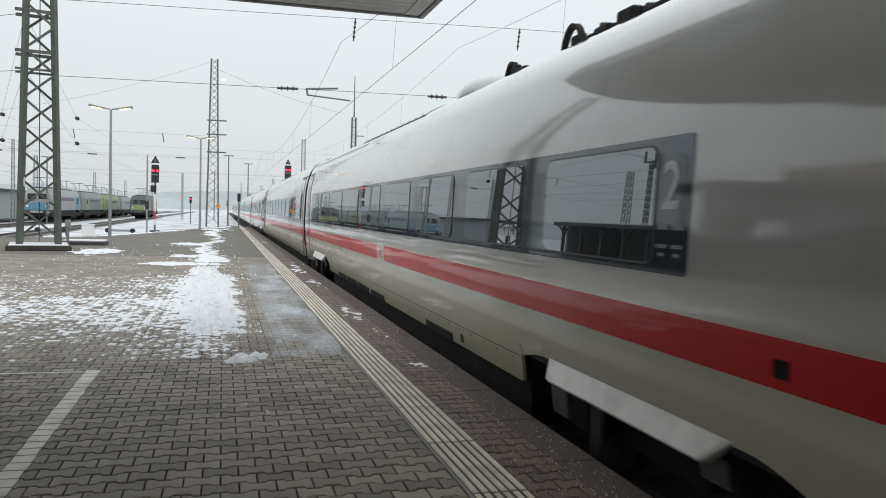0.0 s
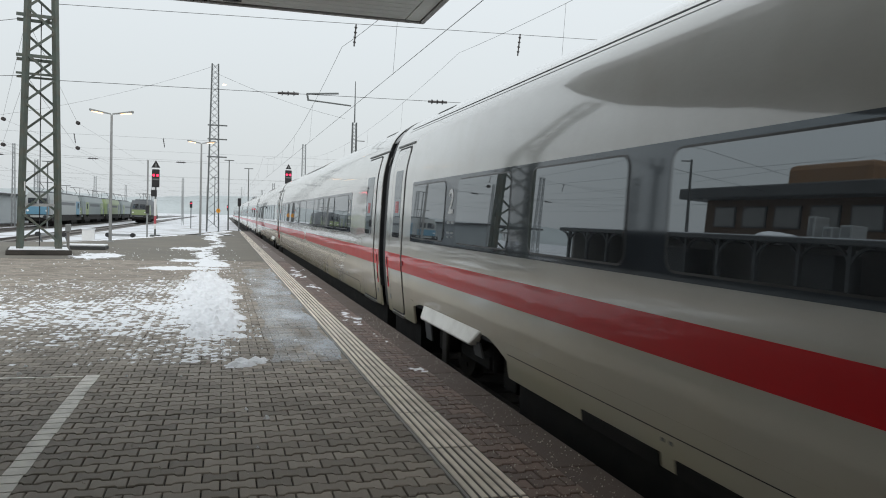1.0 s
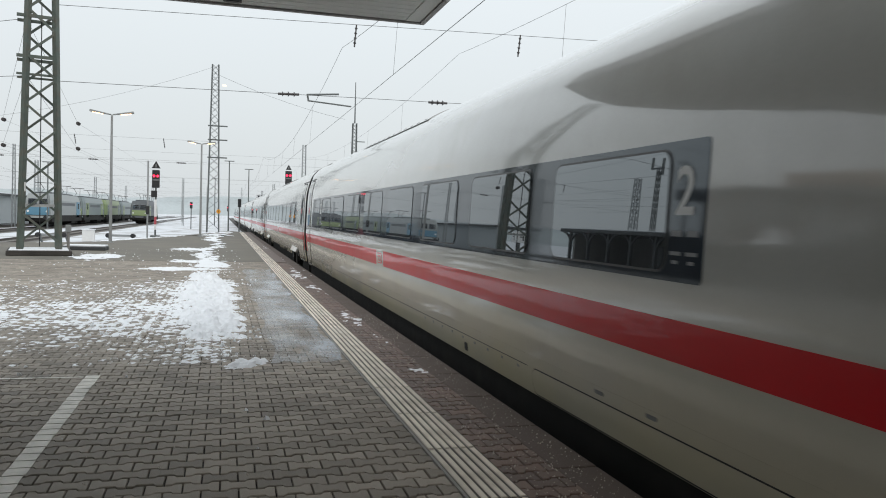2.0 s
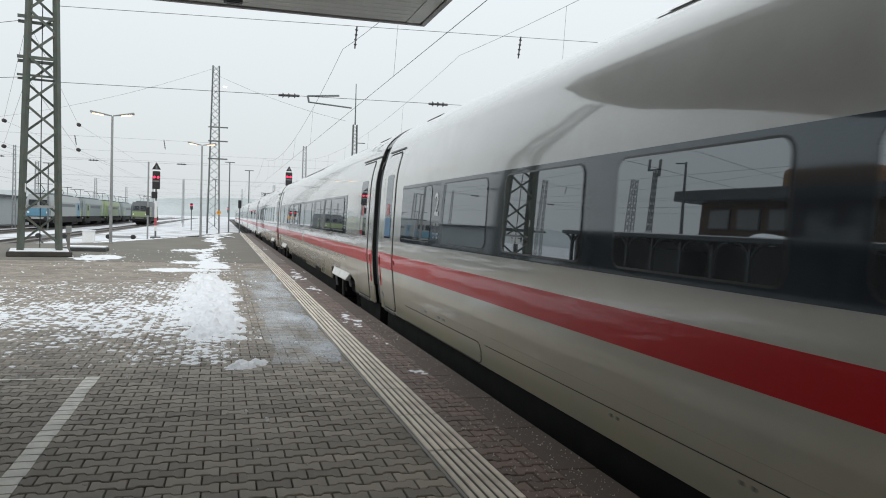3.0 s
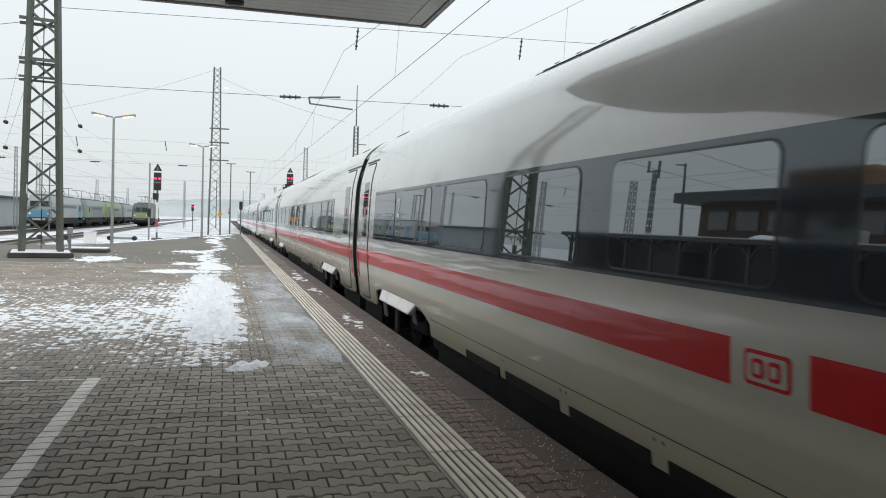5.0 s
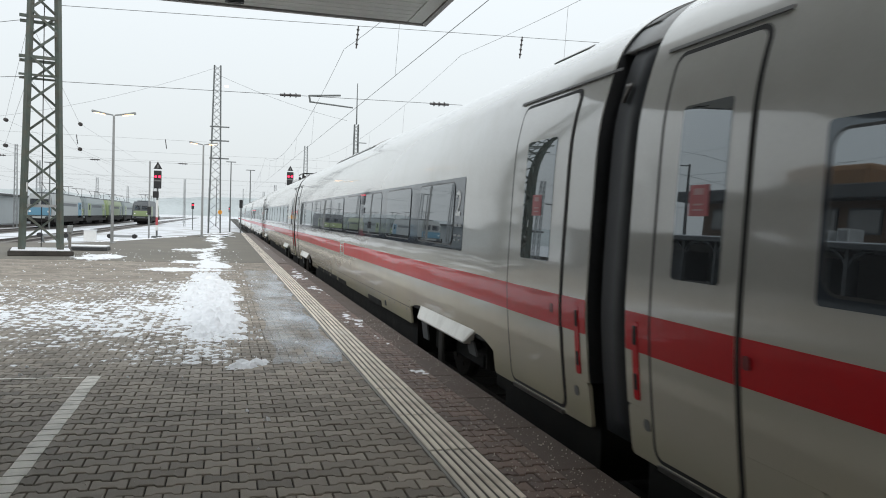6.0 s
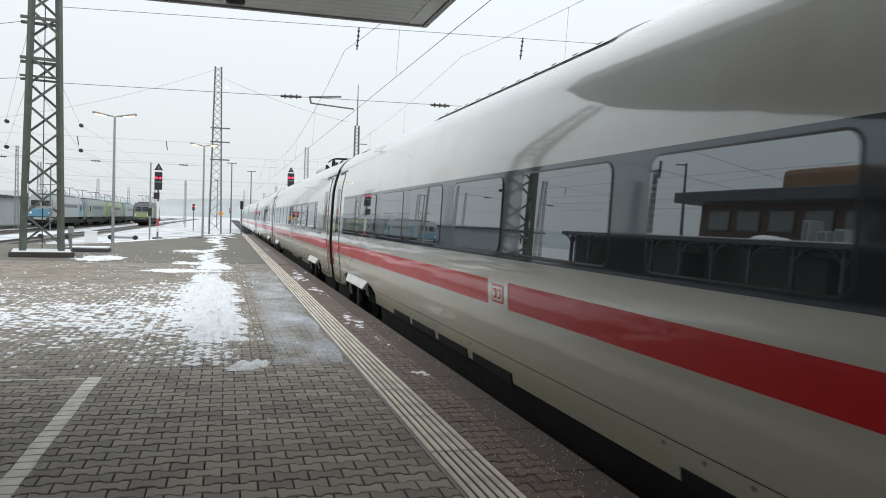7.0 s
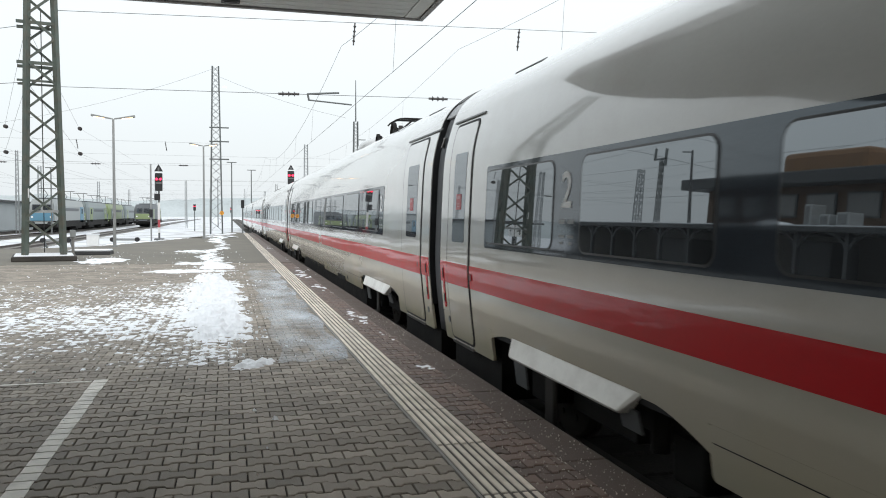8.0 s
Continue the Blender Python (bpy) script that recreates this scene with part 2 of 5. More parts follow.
def bar(bm, a, b, r, sides=6, r2=None):
    a, b = Vector(a), Vector(b)
    d = b - a
    m = Matrix.Translation((a + b) / 2) @ d.to_track_quat("Z", "Y").to_matrix().to_4x4()
    bmesh.ops.create_cone(bm, cap_ends=True, segments=sides, radius1=r, radius2=r if r2 is None else r2, depth=d.length, matrix=m)
    return bm


def angle_bar(bm, a, b, w, d=None):
    """A straight bar of square section between two points."""
    a, b = Vector(a), Vector(b)
    v = b - a
    m = Matrix.Translation((a + b) / 2) @ v.to_track_quat("Z", "Y").to_matrix().to_4x4() @ Matrix.Diagonal((w, d or w, v.length, 1))
    bmesh.ops.create_cube(bm, size=1, matrix=m)
    return bm


def sweep(bm, section, y0, y1, closed=False, smooth=True):
    """Extrude a section of (x, z) points along y."""
    a = [bm.verts.new((x, y0, z)) for x, z in section]
    b = [bm.verts.new((x, y1, z)) for x, z in section]
    n = len(section)
    for i in range(n if closed else n - 1):
        j = (i + 1) % n
        f = bm.faces.new((a[i], a[j], b[j], b[i]))
        f.smooth = smooth
    if closed:
        bm.faces.new(list(reversed(a)))
        bm.faces.new(b)
    return bm


def link(name, bm, mat, parent=None, label="", smooth=False):
    bmesh.ops.recalc_face_normals(bm, faces=bm.faces)
    me = bpy.data.meshes.new(name)
    if smooth:
        for f in bm.faces:
            f.smooth = True
    bm.to_mesh(me)
    bm.free()
    me.materials.append(mat)
    ob = new(name, me)
    if parent is not None:
        ob.parent = parent
    if label:
        ob["label"] = label
    return ob


def part(name, bm, mat, parent, label="", smooth=False):
    return link(name, bm, mat, parent, label, smooth)


def thing(name, label, category, m=None, group="", kind=""):
    ob = new(name)
    if m is not None:
        ob.matrix_basis = m
    return tagged(ob, label, category, group, kind)


def setting(name, bm, mat, label, category, smooth=False):
    return tagged(link(name, bm, mat, None, "", smooth), label, category, "", "structure")


# ---- large structure ----
EDGE_X = 2.31
PAVE_X0, PAVE_Y0, PAVE_Y1 = -6.69, -6.1, 26.0
# platform outline, narrowing towards its far end
OUTLINE = [(EDGE_X, -40), (EDGE_X, 69), (0.3, 72), (-2.3, 56.5), (-4.9, 44.5), (-6.6, 40.2), (-9.3, 38.3), (-11, 37.6), (-11, -40)]


def slab(outline, z0, z1):
    bm = bmesh.new()
    top = [bm.verts.new((x, y, z1)) for x, y in outline]
    low = [bm.verts.new((x, y, z0)) for x, y in outline]
    bm.faces.new(top)
    bm.faces.new(list(reversed(low)))
    n = len(outline)
    for i in range(n):
        j = (i + 1) % n
        bm.faces.new((top[i], low[i], low[j], top[j]))
    return bm


def build_ground():
    bm = bmesh.new()
    bmesh.ops.create_grid(bm, x_segments=60, y_segments=60, size=1500)
    for v in bm.verts:
        v.co.z = RAIL_Z - 0.20
    setting("ground", bm, GROUND, "snow-dusted ballast of the station yard", "ground")
    setting("platform", slab(OUTLINE, RAIL_Z - 0.3, -0.075), CONCRETE, "long concrete station platform, narrowing at its end", "platform")


def build_platform_top():
    far = [(EDGE_X - 0.30, 26.0), (EDGE_X - 0.30, 68.9), (0.35, 71.9), (-2.25, 56.4), (-4.85, 44.4), (-6.55, 40.1), (-9.3, 38.2), (-10.95, 37.5), (-10.95, 26.0)]
    setting("pavement_far", slab(far, -0.074, 0.0), FARPAVE, "worn grey-brown paving of the far platform", "pavement")
    near = [(EDGE_X - 0.30, -39.9), (EDGE_X - 0.30, 26.0), (-10.95, 26.0), (-10.95, -39.9)]
    setting("pavement_bed", slab(near, -0.074, -0.020), JOINT, "dark sandy bed between the paving blocks", "pavement")
    side = boxes((-10.95, PAVE_X0 - 0.02, -39.9, 26, -0.0195, 0.0), (PAVE_X0 - 0.02, EDGE_X - 0.30, -39.9, PAVE_Y0 - 0.02, -0.0195, 0.0))
    setting("pavement_side", side, FARPAVE, "plain grey paving beside and behind", "pavement")


def build_yard():
    # snow-free bed strip, coloured dark for the shade below the coaches
    setting("track_bed", boxes((2.36, 6.0, -60, 420, RAIL_Z - 0.3, RAIL_Z - 0.175)), BALLAST, "ballast under the passing train, coloured dark for shade", "ballast")
    sleepers, shade_sleepers = bmesh.new(), bmesh.new()
    for k, x in enumerate((TRACK_X, 8.6, -13.3, -19.7, -24.2, -33, -38)):
        for side in (-0.7525, 0.7525):
            bm = bmesh.new()
            section = [(-0.07, -0.16), (0.07, -0.16), (0.07, -0.145), (0.012, -0.12), (0.012, -0.045), (0.036, -0.035), (0.036, 0), (-0.036, 0), (-0.036, -0.035), (-0.012, -0.045), (-0.012, -0.12), (-0.07, -0.145)]
            sweep(bm, [(x + side + a, RAIL_Z + b) for a, b in section], -60 if x > 0 else 20, 420, closed=True, smooth=False)
            tagged(link("rail", bm, RAILM), "brown steel rail on snowy ballast", "rail", "yard rails", "structure")
        for i in range(110 if x > 0 else 160):
            y = (-10 if x > 0 else 40) + i * 0.6 * (1 if x > 0 else 1.5)
            box(shade_sleepers if x == TRACK_X else sleepers, x - 1.3, x + 1.3, y - 0.13, y + 0.13, RAIL_Z - 0.19, RAIL_Z - 0.15)
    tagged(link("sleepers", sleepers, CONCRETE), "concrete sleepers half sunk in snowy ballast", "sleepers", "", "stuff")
    tagged(link("sleepers", shade_sleepers, BALLAST), "sleepers under the passing train, coloured dark for shade", "sleepers", "", "stuff")


def build_canopy():
    """Flat platform roof over the camera: boarded soffit, fascia, posts behind the camera."""
    z, x1, y1 = 3.645, 1.995, 8.33
    # the unseen left stretch is added to hold sky light off the paving
    top = boxes((-11.4, x1, -38, y1, z + 0.02, z + 0.30))
    setting("canopy_roof", top, FASCIA, "flat grey platform canopy roof", "canopy roof")
    fas = bmesh.new()
    box(fas, -11.4, x1 + 0.01, y1 - 0.02, y1 + 0.03, z - 0.03, z + 0.34)
    box(fas, x1, x1 + 0.05, -38, y1 + 0.03, z - 0.03, z + 0.34)
    setting("canopy_fascia", fas, FASCIA, "dark metal fascia round the canopy", "fascia")
    boards = bmesh.new()
    y = y1 - 0.03
    while y > -37.8:
        box(boards, -11.3, x1 - 0.17, y - 0.135, y, z - 0.012, z + 0.015)
        y -= 0.15
    box(boards, x1 - 0.16, x1 - 0.01, -37.8, y1 - 0.03, z - 0.016, z + 0.015)
    setting("ceiling", boards, CANOPY_M, "narrow grey soffit boards under the canopy", "ceiling")
    fitting = thing("canopy_fitting", "small dark fitting under the canopy boards", "fitting", pose(0.05, 8.08, z - 0.012))
    part("case", boxes((-0.09, 0.09, -0.05, 0.05, -0.035, 0.0), bevel=0.008), SHELTER, fitting)
    part("glass", boxes((-0.06, 0.06, -0.03, 0.03, -0.042, -0.035)), BLACKM, fitting)
    for y in (-6, -18, -30):
        post = thing("canopy_post", "grey steel post carrying the platform canopy", "post", pose(-2.8, y, 0), "canopy posts")
        part("shaft", boxes((-0.11, 0.11, -0.11, 0.11, 0, z - 0.02), bevel=0.01), GREY_MAST, post)
        part("foot", boxes((-0.2, 0.2, -0.2, 0.2, 0, 0.03)), GREY_MAST, post)


# ---- the train ----
# lean of the side from upright, in degrees, at heights above the platform
LEAN = [(0.0, 0.0), (1.0, 0.2), (1.2, 1.6), (1.6, 2.3), (1.95, 2.5), (2.15, 5.0), (2.3, 10.5), (2.5, 15.5), (2.7, 19.0), (2.85, 34.5), (3.0, 50.5), (3.1, 59.5),
        (3.2, 66.0), (3.28, 75.5), (3.345, 87.0)]
TABLE_Z = np.linspace(1.0, 3.345, 2000)
TABLE_D = np.cumsum(np.tan(np.radians(np.interp(TABLE_Z, *zip(*LEAN))))) * (TABLE_Z[1] - TABLE_Z[0])


def inset(z):
    """How far the car's side lies inside its greatest width at height z."""
    if z < 1.0:
        return 0.0
    return float(min(SIDE, np.interp(z, TABLE_Z, TABLE_D)))


def smooth_profile(z0, z1, steps):
    zs = [z0 + (z1 - z0) * i / steps for i in range(steps + 1)]
    return [(-(SIDE - inset(z)), z) for z in zs]


def panel(u0, u1, z0, z1, proud, radius=0.0, thick=0.02, steps=8, skew=0.0):
    """A panel on the side of a car, u metres back from its far end, rounded at the corners, proud of the side."""
    levels = [z0 + (z1 - z0) * i / steps for i in range(steps + 1)]
    if radius:
        for k in range(1, 5):
            a = radius * (1 - math.cos(k * math.pi / 8))
            levels += [z0 + a, z1 - a]
    bm, row = bmesh.new(), None
    for z in sorted(set(round(v, 4) for v in levels)):
        cut = 0.0
        if radius:
            d = min(z - z0, z1 - z)
            if d < radius:
                cut = radius - math.sqrt(max(0, radius ** 2 - (radius - d) ** 2))
        x = -(SIDE - inset(z)) - proud
        pair = (bm.verts.new((x - skew, -u0 - cut, z)), bm.verts.new((x + skew, -u1 + cut, z)))
        if row:
            bm.faces.new((row[0], row[1], pair[1], pair[0])).smooth = True
        row = pair
    rim = [e for e in bm.edges if e.is_boundary]
    for e in rim:
        e.smooth = False
    ext = bmesh.ops.extrude_edge_only(bm, edges=rim)
    for v in ext["geom"]:
        if isinstance(v, bmesh.types.BMVert):
            v.co.x += thick
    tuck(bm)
    bm.normal_update()
    for e in bm.edges:
        if len(e.link_faces) == 2 and e.calc_face_angle(0) > 0.6:
            e.smooth = False
    return bm


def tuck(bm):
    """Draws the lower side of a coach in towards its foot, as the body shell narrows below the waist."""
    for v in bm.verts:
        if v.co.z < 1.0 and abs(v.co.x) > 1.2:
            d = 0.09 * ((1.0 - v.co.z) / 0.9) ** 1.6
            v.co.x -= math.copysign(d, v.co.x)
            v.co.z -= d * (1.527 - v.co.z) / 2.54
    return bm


def lip(u0, u1, crown, drop):
    """The painted edge over a bogie opening, curving down from u0 to u1."""
    bm, row = bmesh.new(), None
    for i in range(9):
        t = i / 8
        y, z = -(u0 + (u1 - u0) * t), crown - drop * max(0.0, t - 0.2) ** 1.5
        pair = (bm.verts.new((-SIDE + 0.001, y, 0.3995)), bm.verts.new((-SIDE + 0.001, y, z)))
        if row:
            bm.faces.new((row[0], row[1], pair[1], pair[0]) if u1 < u0 else (row[1], row[0], pair[0], pair[1]))
        row = pair
    ext = bmesh.ops.extrude_edge_only(bm, edges=[e for e in bm.edges if e.is_boundary])
    for v in ext["geom"]:
        if isinstance(v, bmesh.types.BMVert):
            v.co.x += 0.03
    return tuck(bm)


def text_mesh(words, size):
    cu = bpy.data.curves.new("lettering", "FONT")
    cu.body, cu.size, cu.extrude, cu.align_x, cu.resolution_u = words, size, 0.0004, "CENTER", 3
    cu.offset = 0.006 * size / 0.4
    ob = new("lettering", cu)
    bpy.context.view_layer.update()
    me = bpy.data.meshes.new_from_object(ob.evaluated_get(bpy.context.evaluated_depsgraph_get()))
    bpy.data.objects.remove(ob)
    return me


DIGIT = text_mesh("2", 0.40)
DIGIT.materials.clear()
DIGIT.materials.append(DECAL)
LETTER = text_mesh("F", 0.85)
LETTER.materials.clear()
LETTER.materials.append(BLACKM)
WHEELSETS = []


def wheel_mesh():
    bm = bmesh.new()
    bar(bm, (-0.8, 0, 0), (0.8, 0, 0), 0.085, 12)
    for s in (-1, 1):
        bar(bm, (s * 0.69, 0, 0), (s * 0.80, 0, 0), 0.46, 28)
        bar(bm, (s * 0.665, 0, 0), (s * 0.69, 0, 0), 0.485, 28)
        bar(bm, (s * 0.80, 0, 0), (s * 0.86, 0, 0), 0.16, 14)
        for k in range(6):
            a = k * math.pi / 3
            bar(bm, (s * 0.80, 0.3 * math.cos(a), 0.3 * math.sin(a)), (s * 0.815, 0.3 * math.cos(a), 0.3 * math.sin(a)), 0.03, 8)
    return bm


def build_bogie(car, mid, spin):
    """Bogie frame with two wheelsets, its pivot at u = mid."""
    bm = bmesh.new()
    for s in (-1, 1):
        box(bm, s * 1.0 - 0.08, s * 1.0 + 0.08, -mid - 1.55, -mid + 1.55, -0.02, 0.18, 0.02)
        box(bm, s * 1.0 - 0.10, s * 1.0 + 0.10, -mid - 0.55, -mid + 0.55, -0.16, 0.0, 0.02)
        for y in (-1.25, 1.25):
            box(bm, s * 1.0 - 0.13, s * 1.0 + 0.13, -mid + y - 0.19, -mid + y + 0.19, -0.24, 0.08, 0.03)
            bar(bm, (s * 1.12, -mid + y * 0.72, -0.1), (s * 1.12, -mid + y * 0.72, 0.3), 0.07, 10)
        bar(bm, (s * 1.15, -mid - 0.5, 0.1), (s * 1.15, -mid + 0.6, 0.16), 0.045, 8)
    box(bm, -1.0, 1.0, -mid - 0.35, -mid + 0.35, 0.0, 0.2)
    bogie = part("bogie", bm, UNDER, car, "sooty black bogie frame")
    for y in (-1.25, 1.25):
        ws = new("wheelset", WHEEL[0])
        ws.parent = bogie
        ws.matrix_basis = pose(0, -mid + y, -0.132)
        if spin:
            WHEELSETS.append((ws, -mid + y))


WHEEL = []


def build_car(k, spin):
    """One coach; its local origin lies in the gap at its far end, at platform height."""
    if not WHEEL:
        bm = wheel_mesh()
        bmesh.ops.recalc_face_normals(bm, faces=bm.faces)
        me = bpy.data.meshes.new("wheelset")
        bm.to_mesh(me)
        bm.free()
        me.materials.append(WHEEL_STEEL)
        WHEEL.append(me)
    car = thing("train_car", "light grey high-speed coach with red stripe and dark window band", "train car", pose(TRACK_X, 0, LIFT), "coaches of the train")
    car.scale = (GAUGE, 1, GAUGE)
    a, b = 0.10, 24.30
    # body shell
    left = smooth_profile(0.40, 1.0, 4) + smooth_profile(1.04, 2.7, 42) + smooth_profile(2.72, 3.34, 40) + [(0, 3.347)]
    section = left + [(-x, z) for x, z in reversed(left[:-1])]
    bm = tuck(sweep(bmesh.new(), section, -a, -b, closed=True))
    bm.normal_update()
    for f in bm.faces:
        f.smooth = len(f.verts) == 4
        if len(f.verts) > 4:
            for e in f.edges:
                e.smooth = False
    for e in bm.edges:
        if len(e.link_faces) == 2 and e.calc_face_angle(0) > 0.5:
            e.smooth = False
    part("body", bm, PAINT, car)
    ends = [(x * 0.992, z) for x, z in section]
    for y in (-a, -b):
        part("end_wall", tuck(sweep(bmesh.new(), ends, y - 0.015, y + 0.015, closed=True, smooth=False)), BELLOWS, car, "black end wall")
    # skirts between the bogies
    closed = k == 1
    for u0, u1 in ((a, b),) if closed else ((a, 1.86), (5.55, 18.62), (22.18, b)):
        part("skirt", panel(u0 + 0.01, u1, 0.095, 0.3995, 0.0, 0.04 if not closed else 0, 0.03), PAINT, car)
        under = boxes((-1.28, 1.28, -u1 + 0.05, -u0 - 0.05, -0.38, 0.39))
        part("underframe", under, UNDER, car, "black equipment boxes under the coach")
    part("floor_pan", boxes((-1.2, 1.2, -b + 0.05, -a - 0.05, 0.36, 0.41)), UNDER, car)
    for u0, u1 in () if closed else ((7.15, 8.22), (8.40, 9.62), (9.82, 11.01), (11.22, 12.4), (15.2, 16.4)):
        part("service_hatch", panel(u0, u1, 0.088, 0.176, 0.012, 0.0, 0.03), UNDER, car, "open black service recess")
    part("hatch_slot", panel(16.74, 16.84, 0.14, 0.22, 0.006, 0.02, 0.03), RUBBER, car)
    for i in range(9):
        u = 15.0 + i * 0.42
        part("skirt_bolt", panel(u, u + 0.035, 0.25, 0.275, 0.004, 0.010, 0.004, 2), CAP, car)
    for u in (8.25, 8.34, 9.65, 9.75, 11.05, 11.15):
        part("skirt_bolt", panel(u, u + 0.03, 0.245, 0.268, 0.004, 0.009, 0.004, 2), CAP, car)
    # seams, stripe, band
    part("skirt_seam", panel(5.60, 18.60, 0.300, 0.305, 0.0035, 0, 0.004, 1), RUBBER, car)
    part("stripe", panel(a + 0.01, b - 0.01, 0.74, 0.985, 0.004, 0, 0.01), RED, car, "broad red stripe")
    u = 12.09 if k == 0 else 11.87
    part("logo_field", panel(u, u + 0.56, 0.74, 0.986, 0.007, 0, 0.01), PAINT, car)
    part("logo_frame", panel(u + 0.11, u + 0.45, 0.775, 0.95, 0.010, 0.03, 0.006), RED, car)
    part("logo_inner", panel(u + 0.135, u + 0.425, 0.795, 0.93, 0.013, 0.02, 0.006), PAINT, car)
    for du in (0.175, 0.295):
        part("logo_shape", panel(u + du, u + du + 0.09, 0.815, 0.91, 0.016, 0.02, 0.006), RED, car)
        part("logo_hole", panel(u + du + 0.022, u + du + 0.068, 0.835, 0.89, 0.019, 0.01, 0.006), PAINT, car)
    part("window_band", panel(1.78, 21.20, 1.205, 2.03, 0.005, 0.03, 0.012, 10), BAND, car, "dark smooth window band")
    for i in range(9):
        u = 1.83 + 2.168 * i
        rim = part("window", panel(u - 0.02, u + 1.67, 1.249, 1.991, 0.007, 0.10, 0.01, 10), RIM, car, "coated window with a rubber rim")
        part("pane", panel(u, u + 1.65, 1.265, 1.975, 0.013, 0.085, 0.008, 10, random.uniform(-0.004, 0.003)), GLASS, rim)
    for u in (3.74, 21.0):
        d = new("class_number", DIGIT)
        d.parent = car
        d["label"] = "white number 2"
        z = 1.60
        lean = math.degrees(math.atan2(inset(z + 0.28) - inset(z), 0.28))
        d.matrix_basis = Matrix.Translation((-(SIDE - inset(z)) - 0.0095, -u, z)) @ pose(0, 0, 0, 0, lean, 0) @ pose(0, 0, 0, 90, 0, -90)
        for r, (w, h, zz) in enumerate(((0.11, 0.035, 1.47), (0.11, 0.022, 1.36), (0.06, 0.02, 1.31))):
            for c in (-0.07, 0.09):
                part("notice_mark", panel(u + c - w / 2, u + c + w / 2, zz, zz + h, 0.0075, 0, 0.004, 1), FAINT, car)
    # doors
    for u0, u1, w0, w1 in ((0.40, 1.28, 0.63, 1.09), (22.68, 23.89, 23.00, 23.62)):
        frame_ob = part("door", panel(u0, u1, 0.125, 2.60, 0.006, 0.09, 0.02, 24), RUBBER, car, "plug door in a black seal")
        part("door_leaf", panel(u0 + 0.035, u1 - 0.035, 0.15, 2.57, 0.011, 0.07, 0.012, 24), PAINT, frame_ob)
        part("door_stripe", panel(u0 + 0.036, u1 - 0.036, 0.74, 0.985, 0.014, 0, 0.006), RED, frame_ob)
        part("door_window", panel(w0, w1, 1.23, 2.24, 0.014, 0.03, 0.006, 10), GLASS, frame_ob, "tall coated door window")
        c = (w0 + w1) / 2
        part("door_sticker", panel(c - 0.09, c + 0.09, 1.60, 1.775, 0.018, 0, 0.004, 2), STICKER_RED, frame_ob, "red square sticker")
        for zz in (1.63, 1.66, 1.72):
            part("sticker_mark", panel(c - 0.045, c + 0.045, zz, zz + 0.010 if zz < 1.7 else zz + 0.035, 0.0205, 0, 0.003, 1), STICKER_PALE, frame_ob)
        if k == 1 and u0 < 5:
            part("blue_sticker", panel(w0 + 0.02, w1 - 0.02, 1.26, 1.55, 0.018, 0, 0.004, 2), STICKER_BLUE, frame_ob, "dark blue sticker")
        part("door_step", panel(u0 + 0.06, u1 - 0.06, 0.085, 0.115, 0.022, 0, 0.09, 1), STEEL, frame_ob)
        part("door_button", panel(c + 0.38 if u0 > 5 else u1 + 0.03, c + 0.44 if u0 > 5 else u1 + 0.09, 0.83, 0.90, 0.016, 0.02, 0.01, 2), DULL_RED, frame_ob, "dark red door button")
        gut = panel(u0 - 0.12, u1 + 0.55 if u0 > 5 else u1 + 0.1, 2.63, 2.652, 0.016, 0, 0.016, 2)
        part("rain_gutter", gut, CAP, car)
    for u0 in (0.30, 24.06):
        part("coupling_socket", panel(u0, u0 + 0.07, 0.275, 0.345, 0.006, 0.03, 0.006, 4), CAP, car, "small dark round socket")
    if k == 0:
        part("socket_plate", panel(21.96, 22.06, 0.795, 0.885, 0.012, 0.02, 0.01, 2), UNDER, car, "dark square socket in the stripe")
    if closed:
        for u0 in (3.12, 3.76, 3.99, 19.9, 20.6):
            part("grip_recess", panel(u0, u0 + 0.13, 0.345, 0.372, 0.003, 0.012, 0.004, 2), CAP, car, "small dark grip recess")
    for u0 in (0.20, 24.12):
        part("grab_recess", panel(u0, u0 + 0.07, 0.44, 0.93, 0.008, 0.02, 0.008, 4), RED, car, "red coupling handle strip")
        part("grab_mark", panel(u0 + 0.015, u0 + 0.055, 0.50, 0.60, 0.012, 0.01, 0.008, 2), RUBBER, car)
        part("grab_mark", panel(u0 + 0.015, u0 + 0.055, 0.78, 0.90, 0.012, 0.01, 0.008, 2), RUBBER, car)
    # bogies and their covers
    for mid, lo, hi in ((3.68, 2.44, 4.84), (20.45, 19.22, 21.62)):
        build_bogie(car, mid, spin)
        if closed:
            part("skirt_panel", panel(lo - 0.5, hi + 0.6, 0.11, 0.30, 0.006, 0.08, 0.02), PAINT, car)
            part("skirt_panel_line", panel(lo - 0.508, hi + 0.608, 0.10, 0.308, 0.004, 0.09, 0.02), RUBBER, car)
            continue
        bm = bmesh.new()
        ring = [[bm.verts.new((-(SIDE - 0.02) - px, -y, z)) for px, z in ((0.0, 0.405), (0.022, 0.395), (0.105, 0.255), (0.09, 0.235), (0.0, 0.235))]
                for y in (lo + 0.0, lo + 0.06, hi - 0.06, hi + 0.0)]
        for i, ends in enumerate(ring):
            for v in ends:
                lean = (0.40 - v.co.z) * 0.55
                v.co.y += -lean if i < 2 else lean * (2.4 if i == 3 else 2.0)
                if i in (0, 3):
                    v.co.x += 0.014
        for r, q in zip(ring, ring[1:]):
            for i in range(5):
                j = (i + 1) % 5
                bm.faces.new((r[i], r[j], q[j], q[i]))
        bm.faces.new(ring[0])
